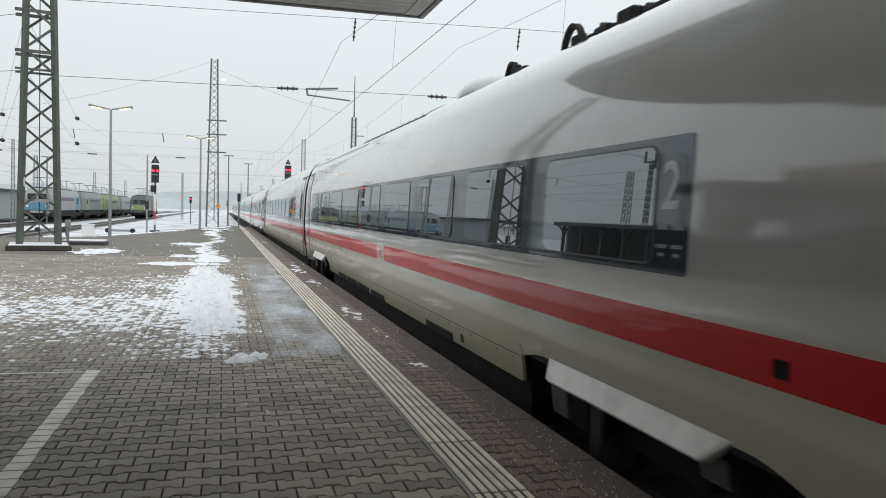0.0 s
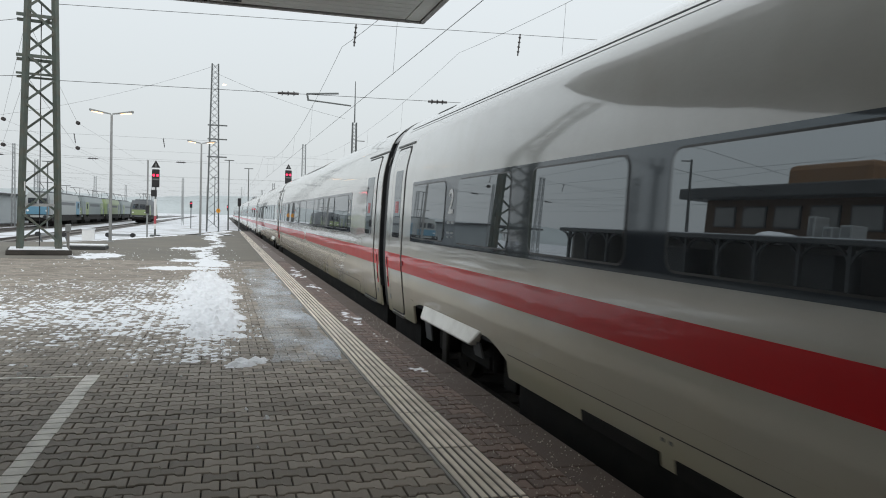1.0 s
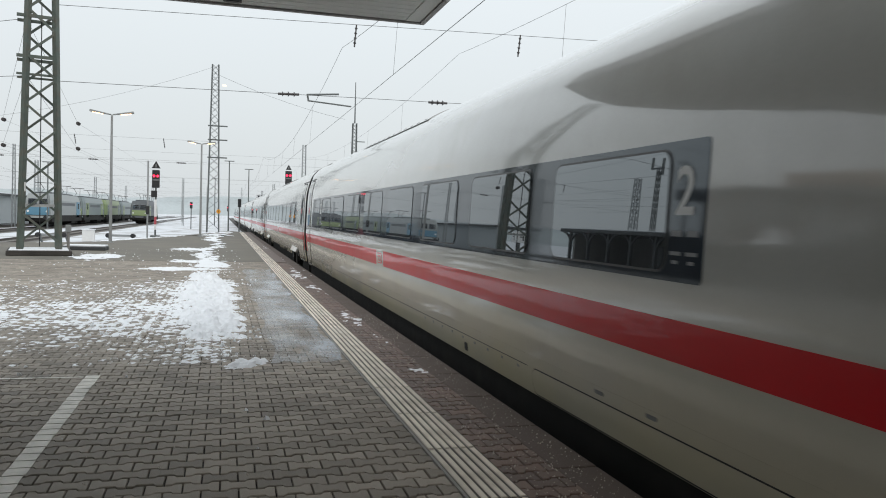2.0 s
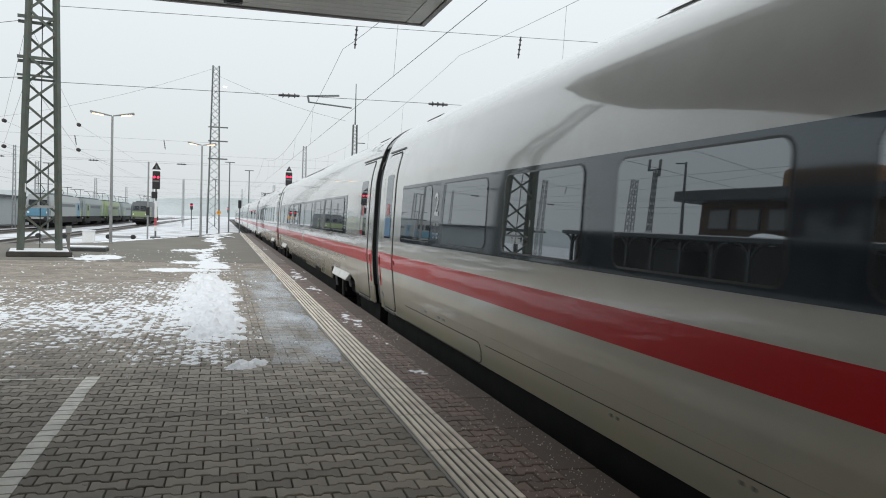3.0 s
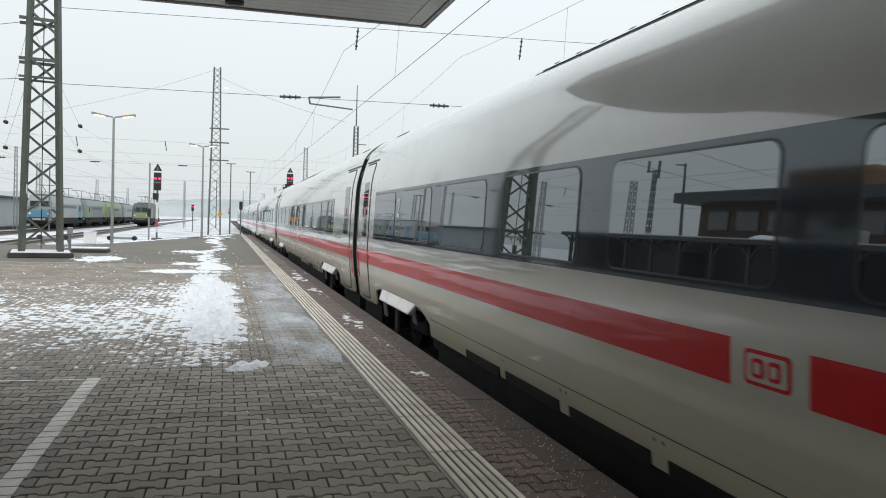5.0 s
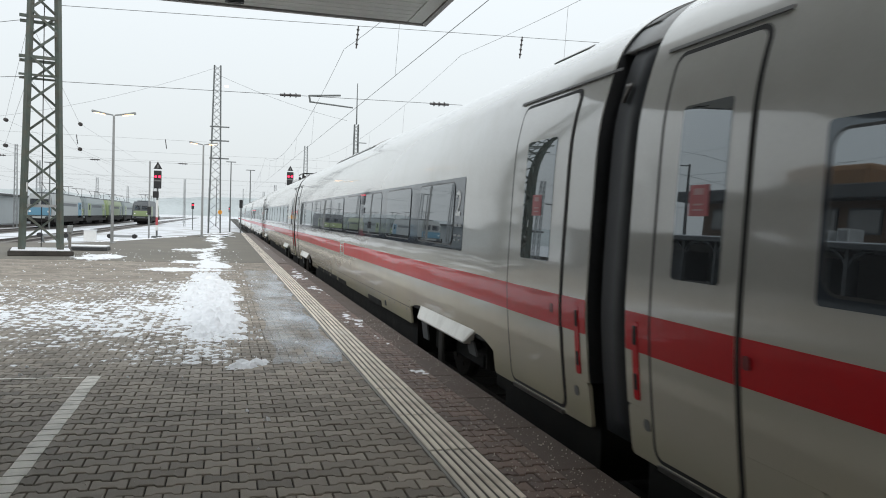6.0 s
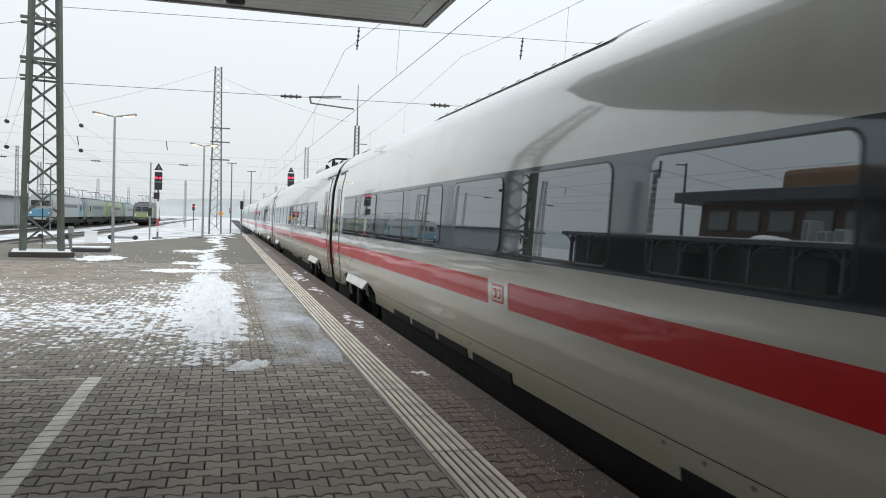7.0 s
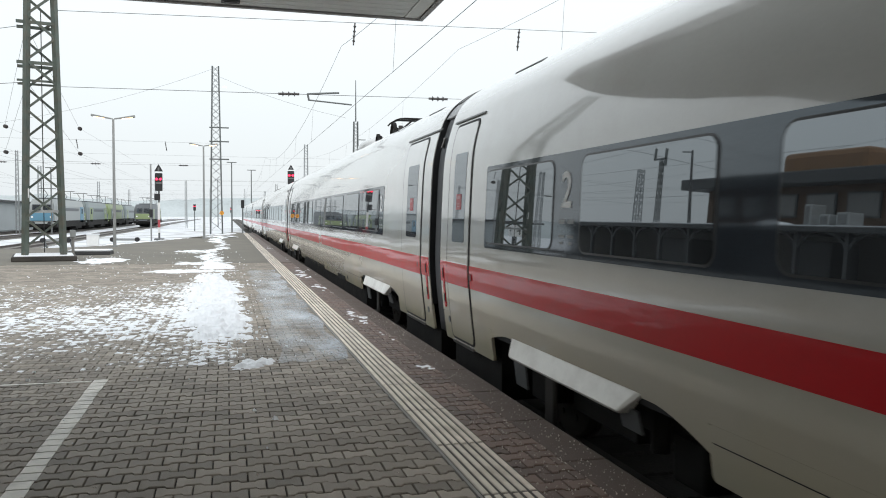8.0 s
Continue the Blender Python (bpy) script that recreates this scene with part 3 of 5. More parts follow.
        bm.faces.new(list(reversed(ring[-1])))
        bmesh.ops.bevel(bm, geom=list(bm.edges), offset=0.005, segments=1, affect="EDGES")
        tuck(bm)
        cover = part("bogie_cover", bm, COVER, car, "white bogie fairing")
        for y0, y1 in ((lo + 0.02, lo + 0.30), (hi - 0.34, hi - 0.08)):
            flap = bmesh.new()
            angle_bar(flap, (-1.40, -(y0 + y1) / 2, 0.24), (-1.36, -(y0 + y1) / 2, 0.08 if y0 > lo + 1 else -0.06), y1 - y0, 0.02)
            part("cover_flap", flap, FLAP, cover, "grey sheet flap under the fairing")
        part("cover_bracket", boxes((-1.30, -1.25, -lo - 0.72, -lo - 0.52, -0.30, 0.25), bevel=0.02), WHEEL_STEEL, cover, "dark sheet bracket")
        part("arch_lip", lip(lo + 0.01, lo - 0.58, 0.385, 0.10), PAINT, car)
        part("arch_lip", lip(hi - 0.01, hi + 0.73, 0.375, 0.20), PAINT, car)
        part("arch_lining", boxes((-1.40, 1.40, -hi - 0.7, -lo + 0.45, 0.30, 0.385)), BELLOWS, car)
    # gangway bellows to the next coach
    g = smooth_profile(0.1, 3.25, 24)
    bm = bmesh.new()
    rings = []
    for i in range(15):
        d = 0.22 + (0.035 if i % 2 else 0)
        half = [(x + d, z - (0.05 if z > 2.8 else 0)) for x, z in g]
        rings.append([bm.verts.new((x, -a + 0.57 * i / 14, z)) for x, z in half + [(-x, z) for x, z in reversed(half)]])
    for p, q in zip(rings, rings[1:]):
        for i in range(len(p)):
            n = (i + 1) % len(p)
            bm.faces.new((p[i], p[n], q[n], q[i]))
    part("gangway_bellows", bm, BELLOWS, car, "black rubber gangway bellows")
    bm = bmesh.new()
    cap = [(x + 0.022, z - 0.008) for x, z in smooth_profile(2.78, 3.30, 20)]
    sweep(bm, cap + [(-x, z) for x, z in reversed(cap)], -a, 0.46, closed=True)
    hood = part("gangway_cap", bm, HOOD, car, "grey gangway roof cover")
    strap = [(x + 0.012, z - 0.002) for x, z in smooth_profile(2.98, 3.32, 16)]
    part("cap_strap", sweep(bmesh.new(), strap + [(-x, z) for x, z in reversed(strap)], 0.24, 0.455, closed=True), CAP, hood, "darker strap over the cover")
    side = [(x + 0.05, z) for x, z in smooth_profile(0.12, 2.785, 24)]
    curtain = bmesh.new()
    sweep(curtain, side + [(x + 0.03, z) for x, z in reversed(side)], -a + 0.02, 0.33, closed=True)
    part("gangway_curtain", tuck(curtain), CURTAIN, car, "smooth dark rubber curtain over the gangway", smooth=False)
    hook = bmesh.new()
    angle_bar(hook, (-1.335, 0.20, 2.50), (-1.36, 0.25, 2.39), 0.028, 0.02)
    angle_bar(hook, (-1.335, 0.17, 2.505), (-1.335, 0.24, 2.505), 0.022, 0.02)
    part("cable_hook", hook, STEEL, hood, "bright metal cable hook")
    # roof: long low hatch row with studs
    if k != 4:
        hatch = part("roof_hatch", panel(8.2, 13.5, 3.03, 3.335, 0.022, 0.03, 0.04, 14), ROOF, car, "long low roof hatch")
        part("hatch_seam", panel(8.1, 13.5, 3.012, 3.024, 0.006, 0, 0.02, 1), CAP, hatch)
        for i in range(11):
            part("stud", panel(8.4 + i * 0.47, 8.46 + i * 0.47, 3.075, 3.092, 0.030, 0, 0.012, 1), CAP, hatch)
    if k == 0:
        part("roof_seam", panel(0.6, 9.5, 2.90, 2.914, 0.004, 0, 0.008, 1), RUBBER, car)
        part("roof_seam", panel(0.6, 9.5, 2.855, 2.861, 0.003, 0, 0.006, 1), CAP, car)
    for u0 in (1.4, 22.5):
        part("roof_flap", panel(u0, u0 + 0.75, 3.06, 3.10, 0.012, 0.015, 0.012, 2), CAP, car, "small grey roof vent")
    if k in (0, 4):
        build_roof_gear(car, k)
    return car


def build_roof_gear(car, k):
    """Pantograph, insulators and high-voltage gear on the roof."""
    for y in (-12.9, -14.9, -17.2):
        for x in (0.1, 0.45):
            ins = bmesh.new()
            for i in range(3):
                bar(ins, (x, y, 3.33 + 0.05 * i), (x, y, 3.37 + 0.05 * i), 0.08, 10, 0.055)
            part("roof_insulator", ins, INSUL, car)
    part("busbar", bar(bmesh.new(), (0.2, -12.9, 3.42), (0.2, -17.2, 3.42), 0.02, 6), STEEL, car)
    for y, r in ((-15.78, 0.20), (-17.55, 0.25)):
        bm, last = bmesh.new(), None
        for i in range(11):
            p = math.pi * i / 10
            ring = [bm.verts.new((x, y + m * math.cos(p), 3.15 + m * math.sin(p) * 1.5)) for x, m in ((-0.55, r + 0.014), (-0.48, r + 0.014), (-0.48, r - 0.014), (-0.55, r - 0.014))]
            for n in range(4) if last else ():
                bm.faces.new((last[n], last[(n + 1) % 4], ring[(n + 1) % 4], ring[n]))
            last = ring
        arch = part("conductor_arch", bm, UNDER, car, "black arched conductor housing")
        part("arch_box", boxes((-0.57, -0.36, y - r - 0.32, y - r, 3.15, 3.34), (-0.53, -0.44, y - r * 0.75, y + r * 0.25, 3.15, 3.42), bevel=0.03), UNDER, arch)
    part("arrester", bar(bmesh.new(), (-0.5, -18.2, 3.2), (-0.5, -18.2, 3.40), 0.05, 10), INSUL, car)
    cowl = bmesh.new()
    bmesh.ops.create_uvsphere(cowl, u_segments=20, v_segments=12, radius=1)
    for v in cowl.verts:
        v.co = (-0.2 + v.co.x * 0.55, -14.3 + v.co.y * 0.85, 3.24 + max(-0.2, v.co.z) * 0.30)
    part("gear_cowl", cowl, ROOF, car, "light grey domed cowl", smooth=True)
    if k == 0:
        rail = part("gear_rail", boxes((-0.72, -0.66, -21.2, -18.1, 3.14, 3.20)), UNDER, car, "black high-voltage gear along the roof edge")
        for i, h in enumerate((0.10, 0.15, 0.08, 0.18, 0.13, 0.09)):
            y = -18.35 - i * 0.44
            part("gear_box", boxes((-0.70, -0.44, y - 0.30, y, 3.17, 3.20 + h), bevel=0.03), UNDER, rail)
            part("gear_post", bar(bmesh.new(), (-0.57, y - 0.36, 3.17), (-0.57, y - 0.36, 3.27 + h * 0.5), 0.045, 8), INSUL, rail)
        part("gear_cable", bar(bmesh.new(), (-0.6, -18.1, 3.29), (-0.6, -20.9, 3.31), 0.016, 6), UNDER, rail)
    y0 = -18.6 if k else -20.2
    pan = part("pantograph", boxes((-0.42, -0.36, y0 - 0.2, y0 + 1.9, 3.31, 3.35), (0.36, 0.42, y0 - 0.2, y0 + 1.9, 3.31, 3.35),
                                   (-0.42, 0.42, y0 - 0.2, y0 - 0.12, 3.31, 3.35), (-0.42, 0.42, y0 + 1.8, y0 + 1.9, 3.31, 3.36)), UNDER, car, "folded black pantograph")
    part("knee_shaft", bar(bmesh.new(), (-0.3, y0 + 1.7, 3.43), (0.3, y0 + 1.7, 3.43), 0.035, 8), UNDER, pan)
    part("lower_arm", bar(bmesh.new(), (0, y0 + 0.1, 3.37), (0, y0 + 1.7, 3.43), 0.045, 8), UNDER, pan)
    part("coupling_rod", bar(bmesh.new(), (0.12, y0 + 0.45, 3.34), (0.12, y0 + 1.85, 3.40), 0.018, 6), UNDER, pan)
    part("damper", bar(bmesh.new(), (-0.2, y0 + 0.3, 3.35), (-0.1, y0 + 1.0, 3.40), 0.03, 8), UNDER, pan)
    for x in (-0.3, 0.3):
        part("upper_arm", bar(bmesh.new(), (x * 0.8, y0 + 1.7, 3.43), (x * 1.1, y0 + 0.16, 3.47), 0.02, 6), UNDER, pan)
    for dy in (0.0, 0.32):
        bm = bar(bmesh.new(), (-0.52, y0 + dy, 3.50), (0.52, y0 + dy, 3.50), 0.02, 6)
        for s in (-1, 1):
            for q in range(4):
                p0, p1 = q * 0.28, (q + 1) * 0.28
                bar(bm, (s * (0.52 + 0.3 * math.sin(p0)), y0 + dy, 3.50 - 0.22 * (1 - math.cos(p0))),
                    (s * (0.52 + 0.3 * math.sin(p1)), y0 + dy, 3.50 - 0.22 * (1 - math.cos(p1))), 0.016, 6)
        part("collector_strip", bm, UNDER, pan)


# ---- masts, lamps, wires ----
def lattice(w0, w1, h, rise, leg, crossed):
    """Four tapering legs with zigzag or crossed diagonals on all four faces, opposite faces mirrored."""
    def corner(i, z):
        w = (w0 + (w1 - w0) * (z / h)) / 2
        return Vector(((-1, 1, 1, -1)[i] * w, (-1, -1, 1, 1)[i] * w, z))
    legs = [angle_bar(bmesh.new(), corner(i, 0), corner(i, h), leg) for i in range(4)]
    braces, z, k = [], 0.25, 0
    while z < h - 0.2:
        step = rise * (w0 + (w1 - w0) * z / h) / w0
        e = min(h, z + step)
        for i in range(4):
            j = (i + 1) % 4
            braces.append((corner(i if k % 2 else j, z), corner(j if k % 2 else i, e)))
            if crossed:
                braces.append((corner(j if k % 2 else i, z), corner(i if k % 2 else j, e)))
        z, k = e, k + 1
    return legs, braces


def lattice_mast(x, y, z, w0, w1, h, rise, leg, brace, mat, label, turn=0.0, name="lattice_mast"):
    mast = thing(name, label, "mast", pose(x, y, z, 0, 0, turn), "lattice masts of the overhead line")
    legs, braces = lattice(w0, w1, h, rise, leg, leg < 0.12)
    for bm in legs:
        part("leg", bm, mat, mast)
    rest = bmesh.new()
    for a, b in braces:
        if leg > 0.12:
            part("brace", angle_bar(bmesh.new(), a, b, brace, brace * 0.75), mat, mast)
        else:
            angle_bar(rest, a, b, brace, brace * 0.4)
    if leg > 0.12:
        rest.free()
    else:
        tagged(part("bracing", rest, mat, mast), kind="stuff")
    return mast


def platform_lamp(x, y, h, reach):
    lamp = thing("platform_lamp", "grey twin-arm platform lamp on a slim pole, lit warm", "lamp", pose(x, y, 0), "platform lamps")
    bm = bar(bmesh.new(), (0, 0, 0), (0, 0, h), 0.075, 12, 0.05)
    part("pole", bm, POLE, lamp)
    part("foot", boxes((-0.15, 0.15, -0.15, 0.15, 0, 0.04)), POLE, lamp)
    for s in (-1, 1):
        bm = bmesh.new()
        m = pose(s * reach * 0.52, 0, h + 0.10, 0, -s * 9, 0) @ Matrix.Diagonal((reach, 0.26, 0.10, 1))
        made = bmesh.ops.create_cube(bm, size=1, matrix=m)
        for v in made["verts"]:
            if s * v.co.x < reach * 0.3:
                v.co.y *= 0.35
                v.co.z = h + 0.02 + (v.co.z - h - 0.02) * 0.5
        bmesh.ops.bevel(bm, geom=list(bm.edges), offset=0.015, segments=2, affect="EDGES")
        head = part("lamp_head", bm, POLE, lamp)
        bm = bmesh.new()
        bmesh.ops.create_cube(bm, size=1, matrix=pose(s * reach * 0.66, 0, h + 0.065, 0, -s * 9, 0) @ Matrix.Diagonal((reach * 0.5, 0.18, 0.03, 1)))
        part("lamp_lens", bm, LAMP_GLOW, head, "warm glowing lens")
    return lamp


def wire(name, a, b, r, label, sag=0.0, mat=None):
    bm, n = bmesh.new(), 26 if sag else 1
    pts = [Vector(a).lerp(Vector(b), i / n) - Vector((0, 0, 4 * sag * (i / n) * (1 - i / n))) for i in range(n + 1)]
    side = (Vector(b) - Vector(a)).cross(Vector((0.3, 0.2, 1))).normalized() * r * 0.78
    up = side.cross(Vector(b) - Vector(a)).normalized() * r * 0.78
    rings = [[bm.verts.new(p + side * math.cos(k * math.tau / 5) + up * math.sin(k * math.tau / 5)) for k in range(5)] for p in pts]
    for p, q in zip(rings, rings[1:]):
        for k in range(5):
            bm.faces.new((p[k], p[(k + 1) % 5], q[(k + 1) % 5], q[k]))
    return tagged(link(name, bm, mat or WIRE), label, "wire", "overhead wires")


def insulator(a, b, r, n=4):
    a, b = Vector(a), Vector(b)
    ob = thing("insulator", "dark ribbed insulator in the overhead line", "insulator", Matrix.Translation(a), "line insulators")
    d = b - a
    core = bar(bmesh.new(), (0, 0, 0), d, r * 0.45, 8)
    part("core", core, INSUL, ob)
    for i in range(n):
        t = (i + 0.8) / (n + 0.6)
        part("shed", bar(bmesh.new(), d * (t - 0.03), d * (t + 0.03), r, 10, r * 0.6), INSUL, ob)
    return ob


def build_masts():
    m = lattice_mast(-5.88, 29.0, 0.16, 1.14, 0.68, 11.0, 0.98, 0.15, 0.095, GREEN, "dark green lattice catenary mast on a concrete plinth", 11.5)
    part("plinth", boxes((-0.95, 0.95, -1.2, 1.0, -0.155, 0.0), bevel=0.02), BALLAST, m, "concrete plinth with snow on it")
    part("plinth_snow", boxes((-0.88, 0.86, -1.1, 0.9, 0.0, 0.03), bevel=0.015), SNOW, m)
    for z, l in ((5.7, 0.07), (6.28, 0.10), (7.58, 0.10)):
        for y in (-0.42, 0.42):
            part("crossarm", angle_bar(bmesh.new(), (-0.72, y, z), (0.5, y, z), l * 0.6, l), GREEN, m)
    bm = bar(bmesh.new(), (0, -0.3, 0.1), (0, -0.3, 8.0), 0.017, 6)
    part("cable", bm, RUBBER, m)
    part("band", boxes((-0.62, 0.62, -0.53, -0.50, 1.42, 1.50)), POLE, m)
    part("number_plate", boxes((-0.52, -0.42, -0.56, -0.535, 1.9, 2.2)), WHITEM, m)
    lid = thing("cable_chamber", "dark low cable chamber with snow on its lid", "cable chamber", pose(-5.0, 32.6, 0))
    part("chamber", boxes((-0.75, 0.75, -0.5, 0.5, 0, 0.13), bevel=0.02), SHELTER, lid)
    part("lid_snow", boxes((-0.72, 0.72, -0.47, 0.47, 0.13, 0.19), bevel=0.025), SNOW, lid)
    post = thing("control_post", "short grey post with a small switch box", "post", pose(-5.45, 31.6, 0))
    part("post", bar(bmesh.new(), (0, 0, 0), (0, 0, 0.7), 0.05, 8), CONCRETE, post)
    part("switch_box", boxes((-0.09, 0.09, -0.08, 0.08, 0.68, 0.95), bevel=0.015), POLE, post)
    m2 = lattice_mast(-0.78, 65.9, 0.0, 0.92, 0.48, 13.3, 0.8, 0.08, 0.045, GREY_MAST, "tall grey lattice mast at the platform end")
    bm = bar(bmesh.new(), (0.42, -0.52, 1.68), (0.42, -0.49, 1.68), 0.17, 20)
    disc = part("marker_disc", bm, ORANGE, m2, "round orange marker")
    part("disc_bar", boxes((0.405, 0.435, -0.53, -0.521, 1.6, 1.76)), BLACKM, disc)
    for z in (5.9, 7.3, 8.4):
        part("crossarm", boxes((-0.5, 1.0, -0.3, -0.22, z, z + 0.1)), GREY_MAST, m2)
    part("yard_light", boxes((0.55, 0.85, -0.12, 0.12, 11.68, 11.76), bevel=0.02), LAMP_GLOW, m2, "glowing yard light")
    platform_lamp(-5.10, 40.1, 5.98, 0.95)
    platform_lamp(-1.38, 52.5, 5.85, 0.85)
    # mast behind the train with a thin pole on top
    m3 = lattice_mast(9.5, 60.0, RAIL_Z - 0.1, 0.46, 0.28, 9.3, 0.42, 0.06, 0.035, GREY_MAST, "grey lattice mast beyond the train")
    part("top_pole", bar(bmesh.new(), (0, 0, 9.3), (0, 0, 12.4), 0.06, 6, 0.03), GREY_MAST, m3)
    part("side_arm", boxes((0.2, 0.8, -0.04, 0.04, 7.9, 7.96)), GREY_MAST, m3)
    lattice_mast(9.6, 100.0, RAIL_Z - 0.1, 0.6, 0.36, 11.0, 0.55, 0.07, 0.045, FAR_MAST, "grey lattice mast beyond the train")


def build_wires():
    Y = 29.35
    wire("span_wire", (-5.5, Y, 8.36), (16, Y, 8.95), 0.012, "thin upper span wire across the tracks")
    wire("span_wire", (-5.5, Y, 5.82), (14, Y, 6.08), 0.012, "thin lower span wire across the tracks")
    insulator((1.83, Y, 5.91), (2.58, Y, 5.93), 0.10, 3)
    insulator((7.44, Y, 5.98), (8.18, Y, 5.99), 0.10, 3)
    insulator((4.62, Y, 8.63), (4.56, Y, 7.81), 0.062, 4)
    insulator((11.08, Y, 8.84), (11.0, Y, 7.99), 0.062, 4)
    arm = thing("registration_arm", "thin steel registration arm of the overhead line", "steady arm", pose(2.88, Y, 5.95))
    part("tube", bar(bmesh.new(), (0, 0, 0), (1.15, 0, 0.09), 0.035, 8), GREY_MAST, arm)
    part("drop", bar(bmesh.new(), (0, 0, 0.02), (0.05, 0, -0.24), 0.035, 8), GREY_MAST, arm)
    part("steady", bar(bmesh.new(), (0.05, 0, -0.22), (1.62, 0, -0.33), 0.028, 8), GREY_MAST, arm)
    for x, zc, zm, sag in ((4.113, 5.1, 7.75, 1.6), (8.6, 5.1, 7.9, 1.1)):
        for y0, y1 in ((-30, Y), (Y, 88), (88, 150), (150, 215)):
            wire("contact_wire", (x - 0.1, y0, zc), (x - 0.1, y1, zc), 0.009, "dark contact wire above the train")
            wire("messenger_wire", (x, y0, zm), (x, y1, zm), 0.010 if x < 6 else 0.007, "sagging messenger wire above the contact wire", sag)
            n = 6
            for i in range(1, n):
                t = i / n
                y = y0 + (y1 - y0) * t
                wire("dropper", (x - 0.1, y, zc), (x, y, zm - 4 * sag * t * (1 - t)), 0.005, "thin vertical dropper wire of the overhead line")
    for x in (-13.3, -19.7, -24.2, -28):
        for y0, y1 in ((20, 88), (88, 150), (150, 215), (215, 280)):
            wire("contact_wire", (x, y0, 5.1), (x, y1, 5.1), 0.007, "contact wire over the yard")
            wire("messenger_wire", (x, y0, 6.9), (x, y1, 6.9), 0.007, "thin messenger wire over the yard", 1.3)
    for y in (88, 150, 215, 280):
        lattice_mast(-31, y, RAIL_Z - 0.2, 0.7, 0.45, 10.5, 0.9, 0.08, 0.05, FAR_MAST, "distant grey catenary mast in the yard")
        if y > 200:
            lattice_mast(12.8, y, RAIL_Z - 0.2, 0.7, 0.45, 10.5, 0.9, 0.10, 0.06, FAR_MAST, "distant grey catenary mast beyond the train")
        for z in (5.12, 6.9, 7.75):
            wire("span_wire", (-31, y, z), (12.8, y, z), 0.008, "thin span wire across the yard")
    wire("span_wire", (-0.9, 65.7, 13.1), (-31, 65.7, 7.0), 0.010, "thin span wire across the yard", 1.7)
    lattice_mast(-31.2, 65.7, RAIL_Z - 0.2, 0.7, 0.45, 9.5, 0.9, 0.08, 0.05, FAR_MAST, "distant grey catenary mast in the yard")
    for z in (5.4, 7.2):
        wire("span_wire", (-31.2, 65.7, z), (-0.9, 65.7, z), 0.008, "thin span wire across the yard")
    for x in (-4.6, -11.0, -17.5, -24):
        insulator((x, 65.7, 7.25), (x + 0.12, 65.7, 6.5), 0.06, 4)
        insulator((x + 1.0, 65.7, 5.4), (x + 1.7, 65.7, 5.4), 0.09, 3)
    for x in (-8.2, -12.1):
        for z, zm in ((5.05, 5.9), (6.5, 7.75)):
            insulator((x, 50, z), (x, 50.5, z), 0.11, 3)
            wire("contact_wire", (x, 50.5, z), (x, 150, z), 0.007, "dark anchored wire over a siding")
            wire("stay_wire", (x, 50.05, z), (-6.35, 29.1, zm), 0.008, "thin stay wire to the mast")
    wire("span_wire", (-0.8, 65.7, 12.6), (9.6, 65.7, 9.6), 0.012, "thin span wire across the track", 0.3)
    wire("span_wire", (-6.3, 29.0, 7.75), (-30, 40, 6.8), 0.012, "thin span wire across the yard", 0.3)
    wire("span_wire", (-6.3, 29.0, 5.88), (-30, 40, 5.6), 0.012, "thin span wire across the yard", 0.1)


def signal_post(x, y, z0, h, head_h, label, lit, triangle=True, slim=0.2):
    """Colour-light signal: post, hooded head, small shunting head, mast plate and speed board."""
    sig = thing("railway_signal", label, "signal", pose(x, y, z0), "yard signals")
    part("post", bar(bmesh.new(), (0, 0, 0), (0, 0, h), 0.06, 8), GREY_MAST, sig)
    w = head_h * slim
    head = part("signal_head", boxes((-w, w, -0.12, 0.1, h - head_h, h), bevel=0.05), BLACKM, sig)
    eye = h - head_h * 0.34
    for s in (-0.5, 0.5):
        part("hood", boxes((s * w - w * 0.42, s * w + w * 0.42, -0.26, -0.12, eye + w * 0.36, eye + w * 0.44)), BLACKM, head)
        if lit:
            part("red_light", bar(bmesh.new(), (s * w, -0.14, eye), (s * w, -0.125, eye), w * 0.32, 14), RED_GLOW, head, "lit red lens")
    if triangle:
        part("back_light", boxes((-w * 0.85, w * 0.85, -0.135, -0.121, h - head_h * 0.60, h - head_h * 0.52)), CAP, head)
        part("shunting_head", boxes((-w * 1.2, w * 0.35, -0.12, 0.08, h - head_h - 0.60, h - head_h - 0.18), bevel=0.03), BLACKM, sig)
        plate = part("mast_plate", boxes((-0.075, 0.075, -0.085, -0.066, 0.9, h - head_h - 0.75)), WHITEM, sig, "white and red mast plate")
        part("plate_band", boxes((-0.076, 0.076, -0.089, -0.085, 1.25, 1.75)), STICKER_RED, plate)
        part("foot", boxes((-0.3, 0.3, -0.3, 0.3, -0.1, 0.55), bevel=0.03), GREY_MAST, sig)
        bm = bmesh.new()
        t = 0.27
        f = [bm.verts.new((p, yy, q)) for yy in (-0.05, -0.02) for p, q in ((-t, h + 0.10), (t, h + 0.10), (0, h + 0.58))]
        bm.faces.new(f[:3])
        bm.faces.new(list(reversed(f[3:])))
        for i in range(3):
            j = (i + 1) % 3
            bm.faces.new((f[i], f[j], f[3 + j], f[3 + i]))
        tri = part("triangle_board", bm, BLACKM, sig, "black triangular speed board")
        part("board_mark", boxes((-0.05, 0.05, -0.056, -0.051, h + 0.15, h + 0.36)), CAP, tri)
    return sig


